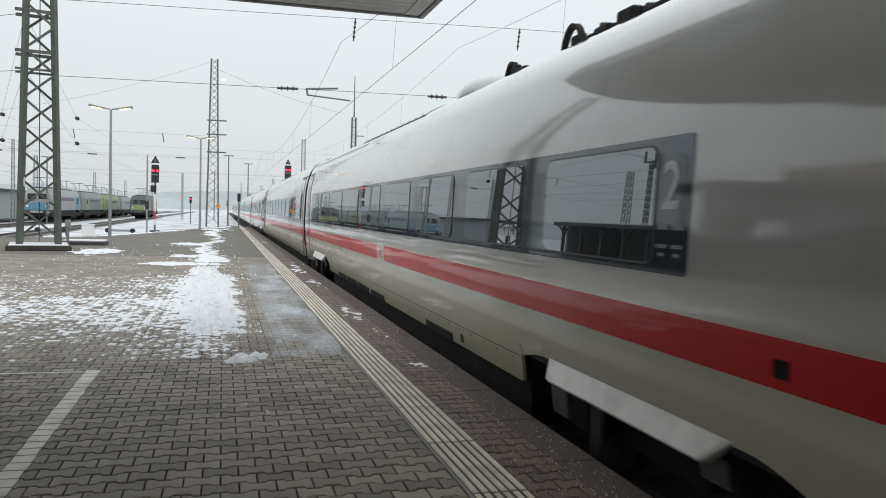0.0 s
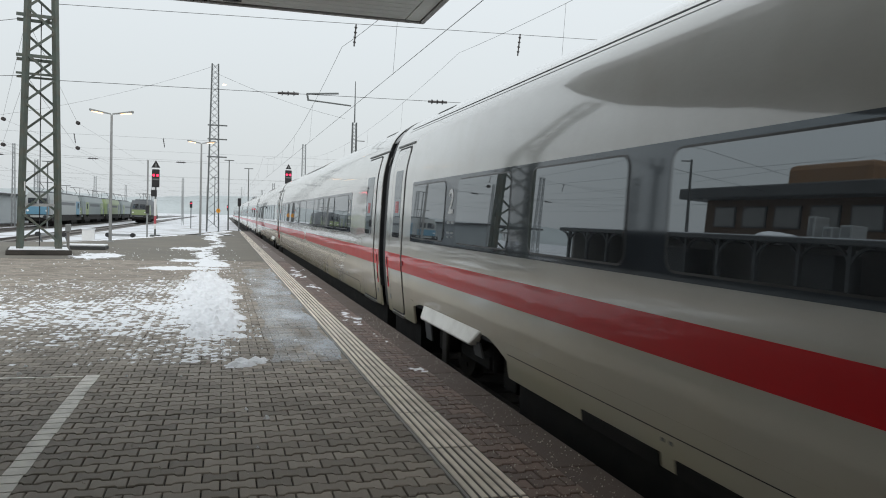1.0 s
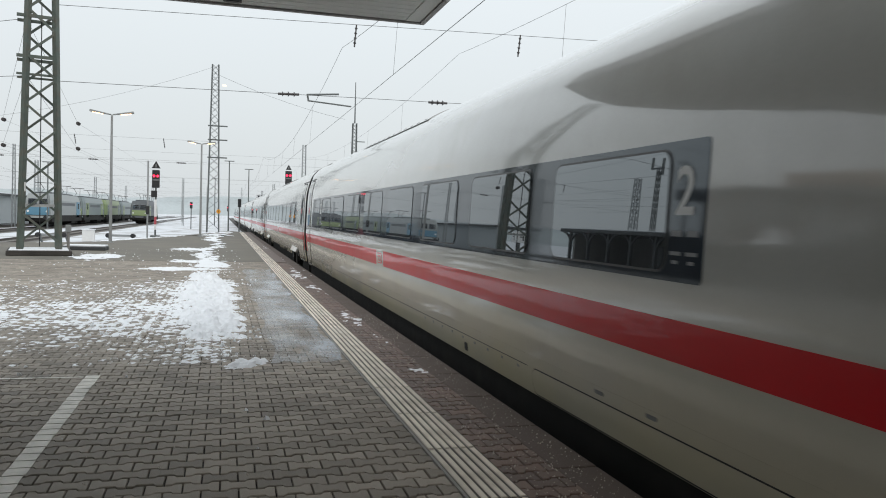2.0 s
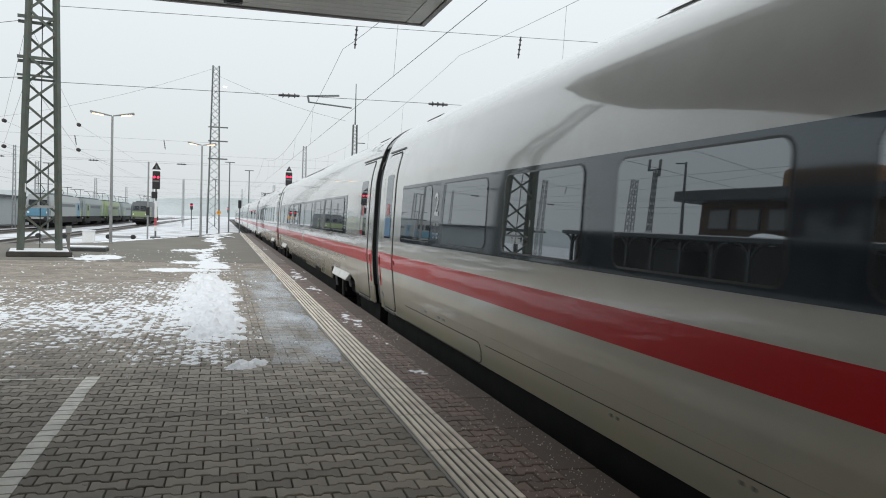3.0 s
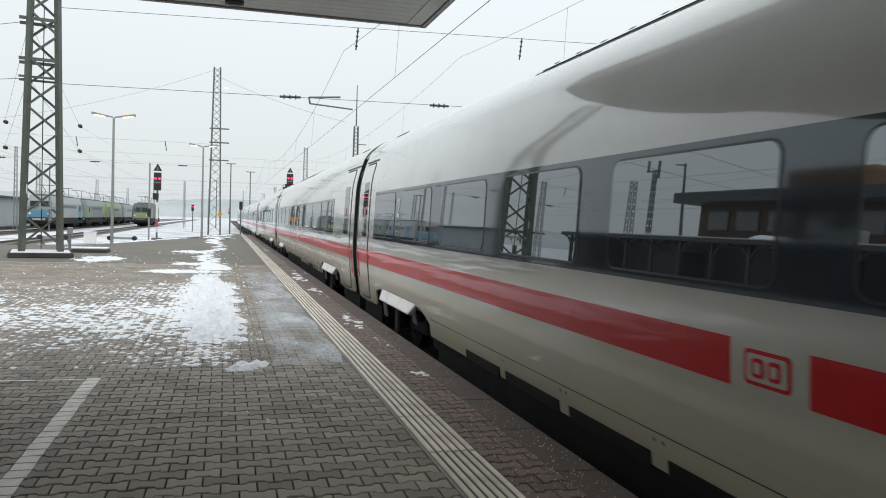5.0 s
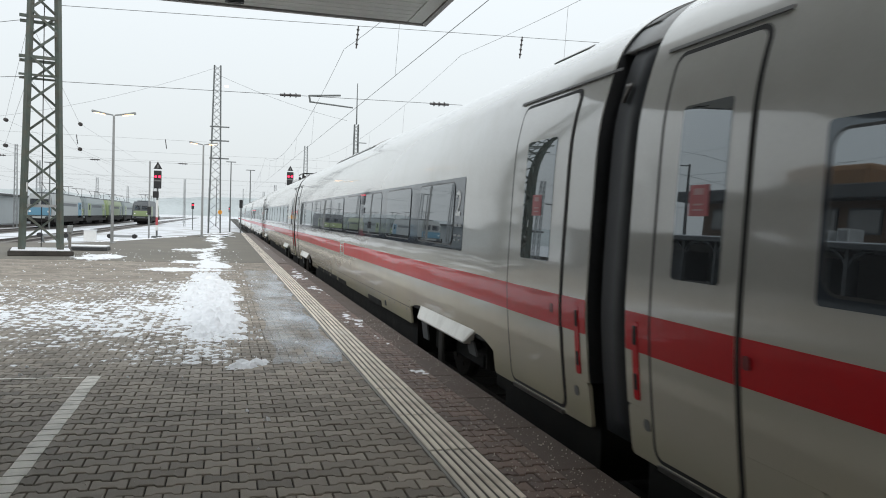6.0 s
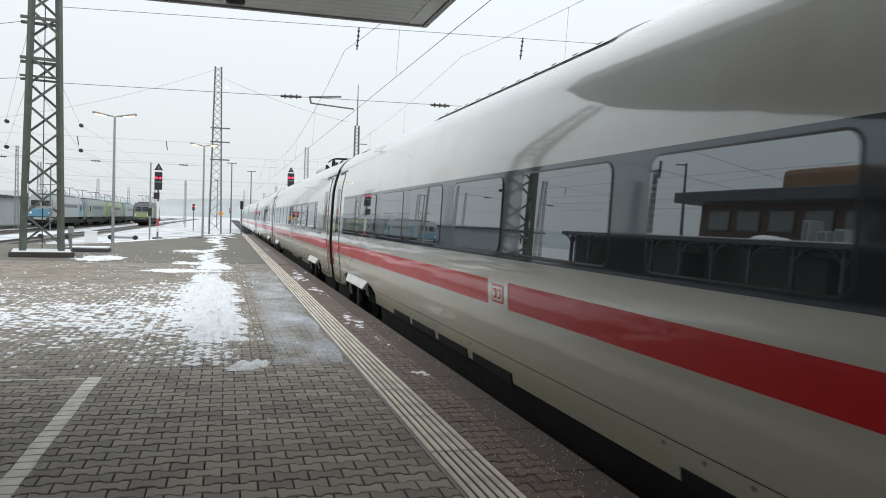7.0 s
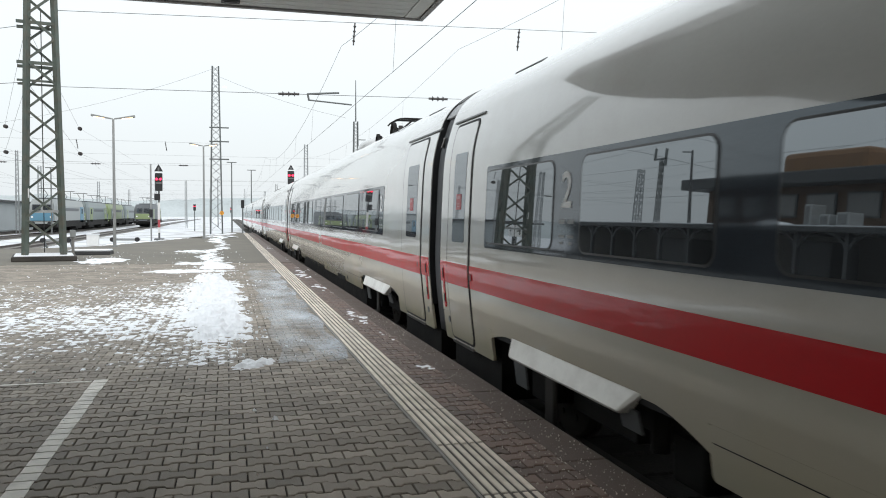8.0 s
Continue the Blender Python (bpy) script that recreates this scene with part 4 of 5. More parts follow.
def build_signals():
    signal_post(-4.2, 54.1, RAIL_Z, 4.75, 1.15, "black railway signal showing red, with a triangular board", True)
    signal_post(5.8, 75, RAIL_Z, 6.2, 1.25, "black railway signal showing two red lights", True, True, 0.24)
    small = signal_post(1.42, 74.5, RAIL_Z, 3.45, 0.75, "small dark signal at the platform end", False, False)
    sp = thing("signal_post", "slim grey post beside the signal", "post", pose(-4.5, 52.0, RAIL_Z))
    part("post", bar(bmesh.new(), (0, 0, 0), (0, 0, 5.2), 0.05, 8), POLE, sp)
    part("box", boxes((-0.1, 0.1, -0.1, 0.1, 1.9, 2.4)), BLACKM, sp)
    for x, y, h in ((-3.9, 105, 3.4), (0.7, 120, 3.2)):
        signal_post(x, y, RAIL_Z, h, 0.8, "distant red signal in the yard", True, False)


# ---- yard: locomotives, shed, far masts, hills ----
def locomotive(x, y, l, flank, front, label):
    """Boxy electric locomotive, front towards the camera."""
    loco = thing("locomotive", label, "locomotive", pose(x, y, RAIL_Z), "parked locomotives")
    sec = [(-1.48, 1.0), (-1.48, 3.0), (-1.25, 3.75), (1.25, 3.75), (1.48, 3.0), (1.48, 1.0)]
    bm = bmesh.new()
    rows = []
    for yy, s, drop in ((0.0, 0.80, 0.0), (0.55, 0.96, 0.0), (1.6, 1.0, 0.0), (l - 1.6, 1.0, 0), (l - 0.55, 0.96, 0), (l, 0.8, 0)):
        rows.append([bm.verts.new((px * (s if pz > 2 else min(1, s + 0.1)), yy + (0.7 * (pz - 2.2) / 1.5 * (1 if yy < l / 2 else -1) if pz > 2.2 and (yy < 1 or yy > l - 1) else 0), pz)) for px, pz in sec])
    for r, q in zip(rows, rows[1:]):
        for i in range(5):
            bm.faces.new((r[i], r[i + 1], q[i + 1], q[i]))
    bm.faces.new(rows[0])
    bm.faces.new(list(reversed(rows[-1])))
    part("body", bm, flank, loco)
    part("cab_front", boxes((-1.15, 1.15, -0.04, 0.12, 1.33, 2.2), bevel=0.03), front, loco)
    for s in (-1, 1):
        part("windscreen", boxes((s * 0.55 - 0.42, s * 0.55 + 0.42, 0.16, 0.3, 2.45, 3.15), bevel=0.03), GLASS, loco)
        part("buffer", bar(bmesh.new(), (s * 0.87, -0.55, 1.05), (s * 0.87, 0, 1.05), 0.2, 12), BLACKM, loco)
        part("cab_side", boxes((1.47, 1.5, 1.65 if s < 0 else l - 3.9, 3.9 if s < 0 else l - 1.65, 1.05, 3.0)), front, loco)
        bm = bmesh.new()
        for i in range(4):
            bar(bm, (-0.78, (2.5 if s < 0 else l - 5.5) + i * 1.0, 0.6), (0.78, (2.5 if s < 0 else l - 5.5) + i * 1.0, 0.6), 0.55, 14)
        part("bogie", bm, UNDER, loco)
        bm = bmesh.new()
        yy = 3.0 if s < 0 else l - 4.5
        for xx in (-0.4, 0.4):
            bar(bm, (xx, yy, 3.75), (xx * 0.5, yy + 1.4, 4.3), 0.03, 5)
            bar(bm, (xx * 0.5, yy + 1.4, 4.3), (xx, yy + 0.2, 4.95), 0.03, 5)
        bar(bm, (-0.9, yy + 0.2, 4.98), (0.9, yy + 0.2, 4.98), 0.035, 5)
        part("pantograph", bm, UNDER, loco)
    part("frame", boxes((-1.5, 1.5, 0.05, l - 0.05, 0.6, 1.32), (-1.3, 1.3, 2.0, 6.2, 0.3, 0.62), (-1.3, 1.3, l - 6.2, l - 2.0, 0.3, 0.62)), UNDER, loco)
    part("roof_gear", boxes((-0.9, 0.9, 3.0, l - 3.0, 3.75, 3.95), bevel=0.05), LOCO_GREY, loco, "dark grey roof equipment")
    part("side_grille", boxes((1.465, 1.485, 5.0, l - 5.0, 2.45, 2.80)), LOCO_GREY, loco, "dark ventilation band")
    for s in (-1, 1):
        part("cab_window", boxes((1.498, 1.51, 2.3 if s < 0 else l - 3.1, 3.1 if s < 0 else l - 2.3, 2.1, 2.8)), GLASS, loco)
        part("headlight", bar(bmesh.new(), (s * 0.95, -0.06, 1.75), (s * 0.95, 0.0, 1.75), 0.12, 10), WHITEM, loco)
    return loco


def build_yard_things():
    locomotive(-19.7, 96, 18.9, LOCO_W, LOCO_B, "white electric locomotive with a blue front, parked in the yard")
    locomotive(-19.7, 117, 18.9, LOCO_PALE, LOCO_G, "white and green electric locomotive parked in the yard")
    locomotive(-19.7, 138, 18.9, LOCO_G, LOCO_PALE, "green and pale blue electric locomotive parked in the yard")
    locomotive(-19.7, 159, 18.9, LOCO_PALE, LOCO_G, "pale grey electric locomotive with green cabs in the yard")
    locomotive(-13.3, 139, 18.9, LOCO_GREY, LOCO_G, "grey locomotive with a green-framed front in the yard")
    shed = thing("platform_shed", "long dark-roofed open platform shelter behind the locomotives", "shelter", pose(-30, 92, RAIL_Z))
    part("roof", boxes((-3.5, 3.5, 0, 150, 3.55, 3.8), bevel=0.03), SHELTER, shed)
    part("roof_snow", boxes((-3.4, 3.4, 0.2, 149.8, 3.8, 3.88)), SNOW, shed)
    for i in range(14):
        part("post", boxes((-0.15, 0.15, 1 + i * 11, 1.3 + i * 11, 0, 3.55)), SHELTER, shed)
    part("wall", boxes((2.8, 3.0, 0, 34, 0, 3.55)), SHED_WALL, shed, "pale grey end wall")
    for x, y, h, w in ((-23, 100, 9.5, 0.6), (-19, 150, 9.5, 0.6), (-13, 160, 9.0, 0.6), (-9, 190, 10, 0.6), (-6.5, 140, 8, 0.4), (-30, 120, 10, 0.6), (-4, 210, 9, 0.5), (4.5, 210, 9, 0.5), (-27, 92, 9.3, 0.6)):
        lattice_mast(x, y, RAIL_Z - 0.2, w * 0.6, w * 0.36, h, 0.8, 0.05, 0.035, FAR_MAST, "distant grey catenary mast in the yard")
    for x, y, h in ((0.6, 95, 8.2), (3.1, 105, 7.9), (-18.5, 95, 7.2), (-1.5, 150, 8.5)):
        lamp = thing("yard_lamp", "slim grey yard lamp with a flat T head", "lamp", pose(x, y, RAIL_Z - 0.1), "yard lamps")
        part("pole", bar(bmesh.new(), (0, 0, 0), (0, 0, h), 0.09, 8, 0.06), GREY_MAST, lamp)
        part("lamp_head", boxes((-0.55, 0.55, -0.1, 0.1, h, h + 0.09)), GREY_MAST, lamp)
    box_ = thing("switch_box", "white lineside cabinet with snow on it", "cabinet", pose(-8.75, 58.0, RAIL_Z - 0.15))
    part("cabinet", boxes((-0.38, 0.38, -0.2, 0.2, 0.1, 0.85), bevel=0.02), WHITEM, box_)
    part("cabinet_lid", boxes((-0.42, 0.42, -0.24, 0.24, 0.85, 0.91), bevel=0.01), SNOW, box_)
    for x, y in ((-9.0, 47.5), (-5.6, 48.5)):
        stop = thing("buffer_stop", "dark buffer stop at the end of a siding", "buffer stop", pose(x, y, RAIL_Z - 0.15))
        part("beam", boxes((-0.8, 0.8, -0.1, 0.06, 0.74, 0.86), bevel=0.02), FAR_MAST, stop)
        for s in (-1, 1):
            part("buffer", bar(bmesh.new(), (s * 0.66, -0.4, 0.80), (s * 0.66, -0.1, 0.80), 0.13, 12), BLACKM, stop)
            part("strut", angle_bar(bmesh.new(), (s * 0.66, 0.0, 0.8), (s * 0.66, 1.4, 0.0), 0.09), GREY_MAST, stop)
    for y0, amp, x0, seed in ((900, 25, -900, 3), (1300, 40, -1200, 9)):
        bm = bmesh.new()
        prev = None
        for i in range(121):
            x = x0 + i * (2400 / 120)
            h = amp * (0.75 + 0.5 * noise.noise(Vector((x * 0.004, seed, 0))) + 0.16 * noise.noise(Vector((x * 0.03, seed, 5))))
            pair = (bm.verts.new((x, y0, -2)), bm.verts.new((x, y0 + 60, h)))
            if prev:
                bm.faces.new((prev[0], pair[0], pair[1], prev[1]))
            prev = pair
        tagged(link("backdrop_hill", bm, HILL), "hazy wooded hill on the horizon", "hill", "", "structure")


def build_opposite_side():
    """What stands beside the platform outside the view and shows in the train's windows."""
    hall = thing("station_canopy", "dark snow-edged platform canopy on arched posts", "canopy", pose(-22, -10, RAIL_Z))
    part("roof", boxes((-1.5, 4, 0, 62, 2.98, 3.25), bevel=0.05), SHELTER, hall)
    part("roof_snow", boxes((-1.4, 3.9, 0.1, 61.9, 3.25, 3.30)), SNOW, hall)
    part("deck", boxes((-1.5, 4.2, 0, 62, -0.1, 0.55)), CONCRETE, hall)
    # end wall at 61.5 is added to shut out bright sky behind the arches
    part("back_wall", boxes((-1.5, -1.2, 20, 61.8, 0.55, 2.98), (-1.2, 3.0, 61.5, 61.8, 0.55, 2.98)), CONCRETE, hall)
    part("kiosk", boxes((0.5, 2.2, 49, 52, 0.55, 2.4), (0.5, 2.0, 38, 40.4, 0.55, 2.6), bevel=0.05), SHELTER, hall)
    for i in range(22):
        c = 1.12 + i * 2.87
        bm = boxes((3.3, 3.5, c - 0.1, c + 0.1, 0.55, 2.98))
        for s in (-1, 1):
            for k in range(5):
                a0, a1 = k * math.pi / 10, (k + 1) * math.pi / 10
                angle_bar(bm, (3.4, c + s * 1.2 * (1 - math.cos(a0)), 1.9 + 1.08 * math.sin(a0)), (3.4, c + s * 1.2 * (1 - math.cos(a1)), 1.9 + 1.08 * math.sin(a1)), 0.12)
        part("arched_post", bm, SHELTER, hall)
    for y, w, h in ((37.2, 0.7, 0.75), (38.3, 0.6, 0.65), (39.4, 0.45, 1.15)):
        unit = part("roof_unit", boxes((1.2, 2.0, y, y + w, 3.30, 3.30 + h), bevel=0.05), POLE, hall, "pale grey ventilation unit")
        part("grille", boxes((2.0, 2.02, y + 0.1, y + w - 0.1, 3.45, 3.2 + h)), CAP, unit)
    mound = bmesh.new()
    bmesh.ops.create_uvsphere(mound, u_segments=14, v_segments=8, radius=1)
    for v in mound.verts:
        v.co = (v.co.x * 1.0 + 2.2, v.co.y * 1.1 + 41.5, 3.27 + v.co.z * 0.32 * (1 + 0.15 * math.sin(v.co.y * 5)))
    part("snow_heap", mound, SNOW, hall, "heap of snow on the canopy", smooth=True)
    pole = thing("canopy_pole", "slim dark pole above the far canopy", "pole", pose(-20.5, 40.2, RAIL_Z + 3.3))
    part("shaft", bar(bmesh.new(), (0, 0, 0), (0.15, 0.1, 4.6), 0.10, 8, 0.06), SHELTER, pole)
    part("arm", bar(bmesh.new(), (0.14, 0.1, 4.5), (0.1, 1.2, 4.6), 0.04, 6), SHELTER, pole)
    house = thing("station_building", "brown station building with a broad dark eave", "building", pose(-24, -8, RAIL_Z))
    part("ground_floor", boxes((-10, 0, 0, 52.5, 0, 3.5)), SHELTER, house)
    part("upper_floor", boxes((-10, -0.3, 0.3, 52.2, 3.5, 5.9)), BROWN_WALL, house)
    part("eave", boxes((-11, 1.0, -1, 53.5, 5.9, 6.6), bevel=0.08), SHELTER, house)
    part("roof_block", boxes((-9, -1.5, 40.3, 46.6, 6.6, 8.1), bevel=0.35), OCHRE, house, "rounded brown roof block")
    part("roof_block", boxes((-9, -2.5, 2, 33, 6.6, 7.3), bevel=0.1), OCHRE, house)
    for i in range(18):
        win = part("window", boxes((-0.3, -0.22, 1.5 + i * 2.8, 3.6 + i * 2.8, 4.1, 5.5)), SHELTER, house)
        part("pane", boxes((-0.22, -0.2, 1.6 + i * 2.8, 3.5 + i * 2.8, 4.2, 5.4)), PALE_GLASS, win)
    for y in (20, 34):
        part("lit_panel", boxes((0.0, 0.08, y, y + 1.6, 1.3, 2.4)), WHITEM, house)
    post = lattice_mast(-20.5, 43.8, RAIL_Z + 3.3, 0.24, 0.18, 4.3, 0.5, 0.05, 0.03, GREY_MAST, "slim grey lattice post on the far canopy")
    part("head_bar", boxes((-0.06, 0.06, -0.5, 0.9, 4.3, 4.4), (-0.06, 0.06, -0.5, -0.36, 3.9, 5.0), (-0.06, 0.06, 0.78, 0.9, 4.3, 5.1)), GREY_MAST, post)
    board = thing("section_sign", "white box sign with a dark letter F", "sign", pose(-17.0, 58.0, RAIL_Z))
    part("post", bar(bmesh.new(), (0, 0, 0), (0, 0, 1.9), 0.06, 8), SHELTER, board)
    part("sign_box", boxes((-0.5, 0.5, -0.5, 0.5, 1.75, 2.75), bevel=0.03), WHITEM, board)
    for z, turn in ((-0.503, 0), (0.503, 90)):
        f = new("letter", LETTER)
        f.parent = board
        f.matrix_basis = (pose(0, z, 1.95, 90, 0, 0) if turn == 0 else pose(z, 0, 1.95, 90, 0, 90))


# ---- paving, tactile strip, markings ----
STONE, ROW = 0.20, 0.145


def stone_outline(j=0.004):
    """A waisted interlocking block."""
    a, w = STONE / 2 - j, ROW / 2
    return [(-a, -w - 0.010), (-0.058, -w - 0.010), (-0.040, -w + 0.019), (0.040, -w + 0.019), (0.058, -w - 0.010), (a, -w - 0.010),
            (a, w + 0.001), (0.058, w + 0.001), (0.040, w - 0.028), (-0.040, w - 0.028), (-0.058, w + 0.001), (-a, w + 0.001)]


def stone_mesh(mat):
    out = stone_outline()
    low = [(x, y, -0.024) for x, y in out]
    mid = [(x, y, -0.005) for x, y in out]
    top = [(x * 0.97, y * 0.91, 0.0) for x, y in out]
    n = len(out)
    faces = [tuple(range(2 * n, 3 * n))]
    for i in range(n):
        j = (i + 1) % n
        faces.append((i, j, n + j, n + i))
        faces.append((n + i, n + j, 2 * n + j, 2 * n + i))
    me = bpy.data.meshes.new("paver")
    me.from_pydata(low + mid + top, [], faces)
    me.materials.append(mat)
    return me


def stone_grid(x0, x1, y0, y1):
    rows = int(round((y1 - y0) / ROW))
    for r in range(rows):
        shift = STONE / 2 if r % 2 else 0.0
        if x1 - x0 < 1:
            shift = -shift
        cols = int((x1 - x0 - shift + (0.11 if r % 2 else 0)) / STONE + 1e-6)
        for c in range(cols):
            yield x0 + shift + (c + 0.5) * STONE, y0 + (r + 0.5) * ROW


def lay_stones(owner, mat, cells, singles):
    """Blocks inside the stretch singles=(x0, x1, y0, y1) one by one, the rest in one mesh."""
    base = stone_mesh(mat)
    pts = np.array([v.co[:] for v in base.vertices])
    polys = [tuple(p.vertices) for p in base.polygons]
    rng = np.random.default_rng(7)
    verts, faces, count = [], [], 0
    for x, y in cells:
        tx, ty, dz = rng.normal(0, 0.006), rng.normal(0, 0.006), rng.normal(0, 0.0012)
        yaw = rng.normal(0, 0.006)
        if singles[0] < x < singles[1] and singles[2] < y < singles[3] and count < 300:
            ob = new("paver", base)
            ob.parent = owner
            ob.matrix_basis = Matrix.LocRotScale((x, y, dz), Euler((tx, ty, yaw)), None)
            count += 1
            continue
        p = pts.copy()
        c, s = math.cos(yaw), math.sin(yaw)
        q = np.stack([x + p[:, 0] * c - p[:, 1] * s, y + p[:, 0] * s + p[:, 1] * c, p[:, 2] + dz + tx * p[:, 1] + ty * p[:, 0]], 1)
        o = len(verts)
        verts.extend(map(tuple, q))
        faces.extend(tuple(o + i for i in f) for f in polys)
    me = bpy.data.meshes.new("pavers")
    me.from_pydata(verts, [], faces)
    me.materials.append(mat)
    ob = new("pavers", me)
    ob.parent = owner
    tagged(ob, kind="stuff")


def build_paving():
    owner = thing("pavement", "grey interlocking concrete paving blocks with dark joints", "pavement", kind="structure")
    lay_stones(owner, PAVER, stone_grid(PAVE_X0, 1.31, PAVE_Y0, PAVE_Y1), (-1.4, 1.31, 4.35, 8.2))
    owner = thing("pavement_edge_blocks", "rusty brown paving blocks along the platform edge", "pavement", kind="structure")
    owner.location.z = -0.004
    lay_stones(owner, PAVER_RED, stone_grid(1.665, 2.07, PAVE_Y0, PAVE_Y1), (1.6, 2.1, 2.6, 26))
    bm = boxes((1.665, 2.02, 26, 68.9, 0.0005, 0.004))
    setting("pavement_edge_far", bm, PAVER_RED, "rusty brown paving at the far platform edge", "pavement")
    edge = thing("platform_edge", "row of brown concrete edge slabs", "edge slabs", kind="structure")
    bm = boxes((-0.145, 0.145, -0.495, 0.495, -0.22, 0.0), bevel=0.012)
    bmesh.ops.recalc_face_normals(bm, faces=bm.faces)
    me = bpy.data.meshes.new("edge_slab")
    bm.to_mesh(me)
    bm.free()
    me.materials.append(NOSING)
    for i in range(108):
        ob = new("edge_slab", me)
        ob.parent = edge
        ob.matrix_basis = pose(EDGE_X - 0.145, -38 + i, random.uniform(-0.002, 0.002) + 0.001, 0, random.uniform(-0.25, 0.25), 0)
    strip = thing("tactile_strip", "white ribbed tactile guiding slabs with dirty grooves", "tactile strip", kind="structure")
    part("groove_bed", boxes((1.325, 1.664, PAVE_Y0, 69.0, -0.02, 0.005)), GROOVE, strip)
    part("border", boxes((1.312, 1.33, PAVE_Y0, 69.0, -0.019, 0.007)), CONCRETE, strip)
    bm = bmesh.new()
    for i in range(6):
        x = -0.166 + (i + 0.5) * 0.332 / 6
        sec = [(x - 0.021, -0.004), (x - 0.015, 0.006), (x + 0.015, 0.006), (x + 0.021, -0.004)]
        sweep(bm, sec, -0.467, 0.467, closed=True, smooth=False)
    bmesh.ops.recalc_face_normals(bm, faces=bm.faces)
    me = bpy.data.meshes.new("ribbed_slab")
    bm.to_mesh(me)
    bm.free()
    me.materials.append(TACTILE)
    for i in range(79):
        ob = new("ribbed_slab", me)
        ob.parent = strip
        ob.matrix_basis = pose(1.496, 5.0 + 0.959 * (i - 11) - 0.48, 0.005 + random.uniform(-0.0015, 0.0015), random.uniform(-0.1, 0.1), 0, random.uniform(-0.2, 0.2))
    line = thing("painted_line", "worn white painted line with a corner on the paving", "marking", kind="structure")
    bm = bmesh.new()
    y = PAVE_Y0
    while y < 7.75:
        if y > -4:
            box(bm, -1.185 + random.uniform(-0.004, 0.004), -1.065 + random.uniform(-0.004, 0.004), y + 0.010, y + ROW - 0.006, 0.0, 0.0042)
        y += ROW
    part("long_line", bm, LINE, line)
    bm = bmesh.new()
    for i in range(24):
        x = -1.2 - i * 0.2
        box(bm, x - 0.193, x, 7.735 + random.uniform(0, 0.01), 7.775 + random.uniform(0, 0.02), 0.0, 0.004)
    part("cross_line", bm, LINE, line)


# ---- snow and ice ----
RNG = np.random.default_rng(11)
LATTICE = RNG.random((257, 257))


def soft_noise(x, y, scale):
    """Smooth value noise on arrays."""
    u, v = x * scale + 1000, y * scale + 1000
    i, j = np.floor(u).astype(int), np.floor(v).astype(int)
    a, b = u - i, v - j
    a, b = a * a * (3 - 2 * a), b * b * (3 - 2 * b)
    g = lambda p, q: LATTICE[p % 257, q % 257]
    return (g(i, j) * (1 - a) + g(i + 1, j) * a) * (1 - b) + (g(i, j + 1) * (1 - a) + g(i + 1, j + 1) * a) * b


def rough_noise(x, y, scale):
    return 0.5 * soft_noise(x, y, scale) + 0.27 * soft_noise(x + 7, y + 3, scale * 2.1) + 0.15 * soft_noise(x + 2, y + 9, scale * 4.3) + 0.08 * soft_noise(x, y, scale * 9)


def snow_field(label, x0, x1, y0, y1, cx, cy, height):
    """A sheet of snow that lies where height(x, y) is above nought."""
    xs, ys = np.arange(x0, x1, cx), np.arange(y0, y1, cy)
    gx, gy = np.meshgrid(xs, ys, indexing="ij")
    gx = gx + RNG.uniform(-0.3, 0.3, gx.shape) * cx
    gy = gy + RNG.uniform(-0.3, 0.3, gy.shape) * cy
    h = height(gx, gy)
    keep = h > 0
    cell = keep[:-1, :-1] | keep[1:, :-1] | keep[:-1, 1:] | keep[1:, 1:]
    z = np.where(keep, h, -0.006)
    used = np.zeros_like(keep)
    for a, b in ((0, 0), (1, 0), (0, 1), (1, 1)):
        used[a:used.shape[0] - 1 + a, b:used.shape[1] - 1 + b] |= cell
    index = -np.ones(keep.shape, int)
    index[used] = np.arange(used.sum())
    verts = np.stack([gx[used], gy[used], z[used]], 1)
    i, j = np.nonzero(cell)
    faces = np.stack([index[i, j], index[i + 1, j], index[i + 1, j + 1], index[i, j + 1]], 1)
    me = bpy.data.meshes.new("snow")
    me.from_pydata(verts.tolist(), [], faces.tolist())
    me.materials.append(SNOW)
    for p in me.polygons:
        p.use_smooth = True
    return tagged(new("snow", me), label, "snow", "", "stuff")


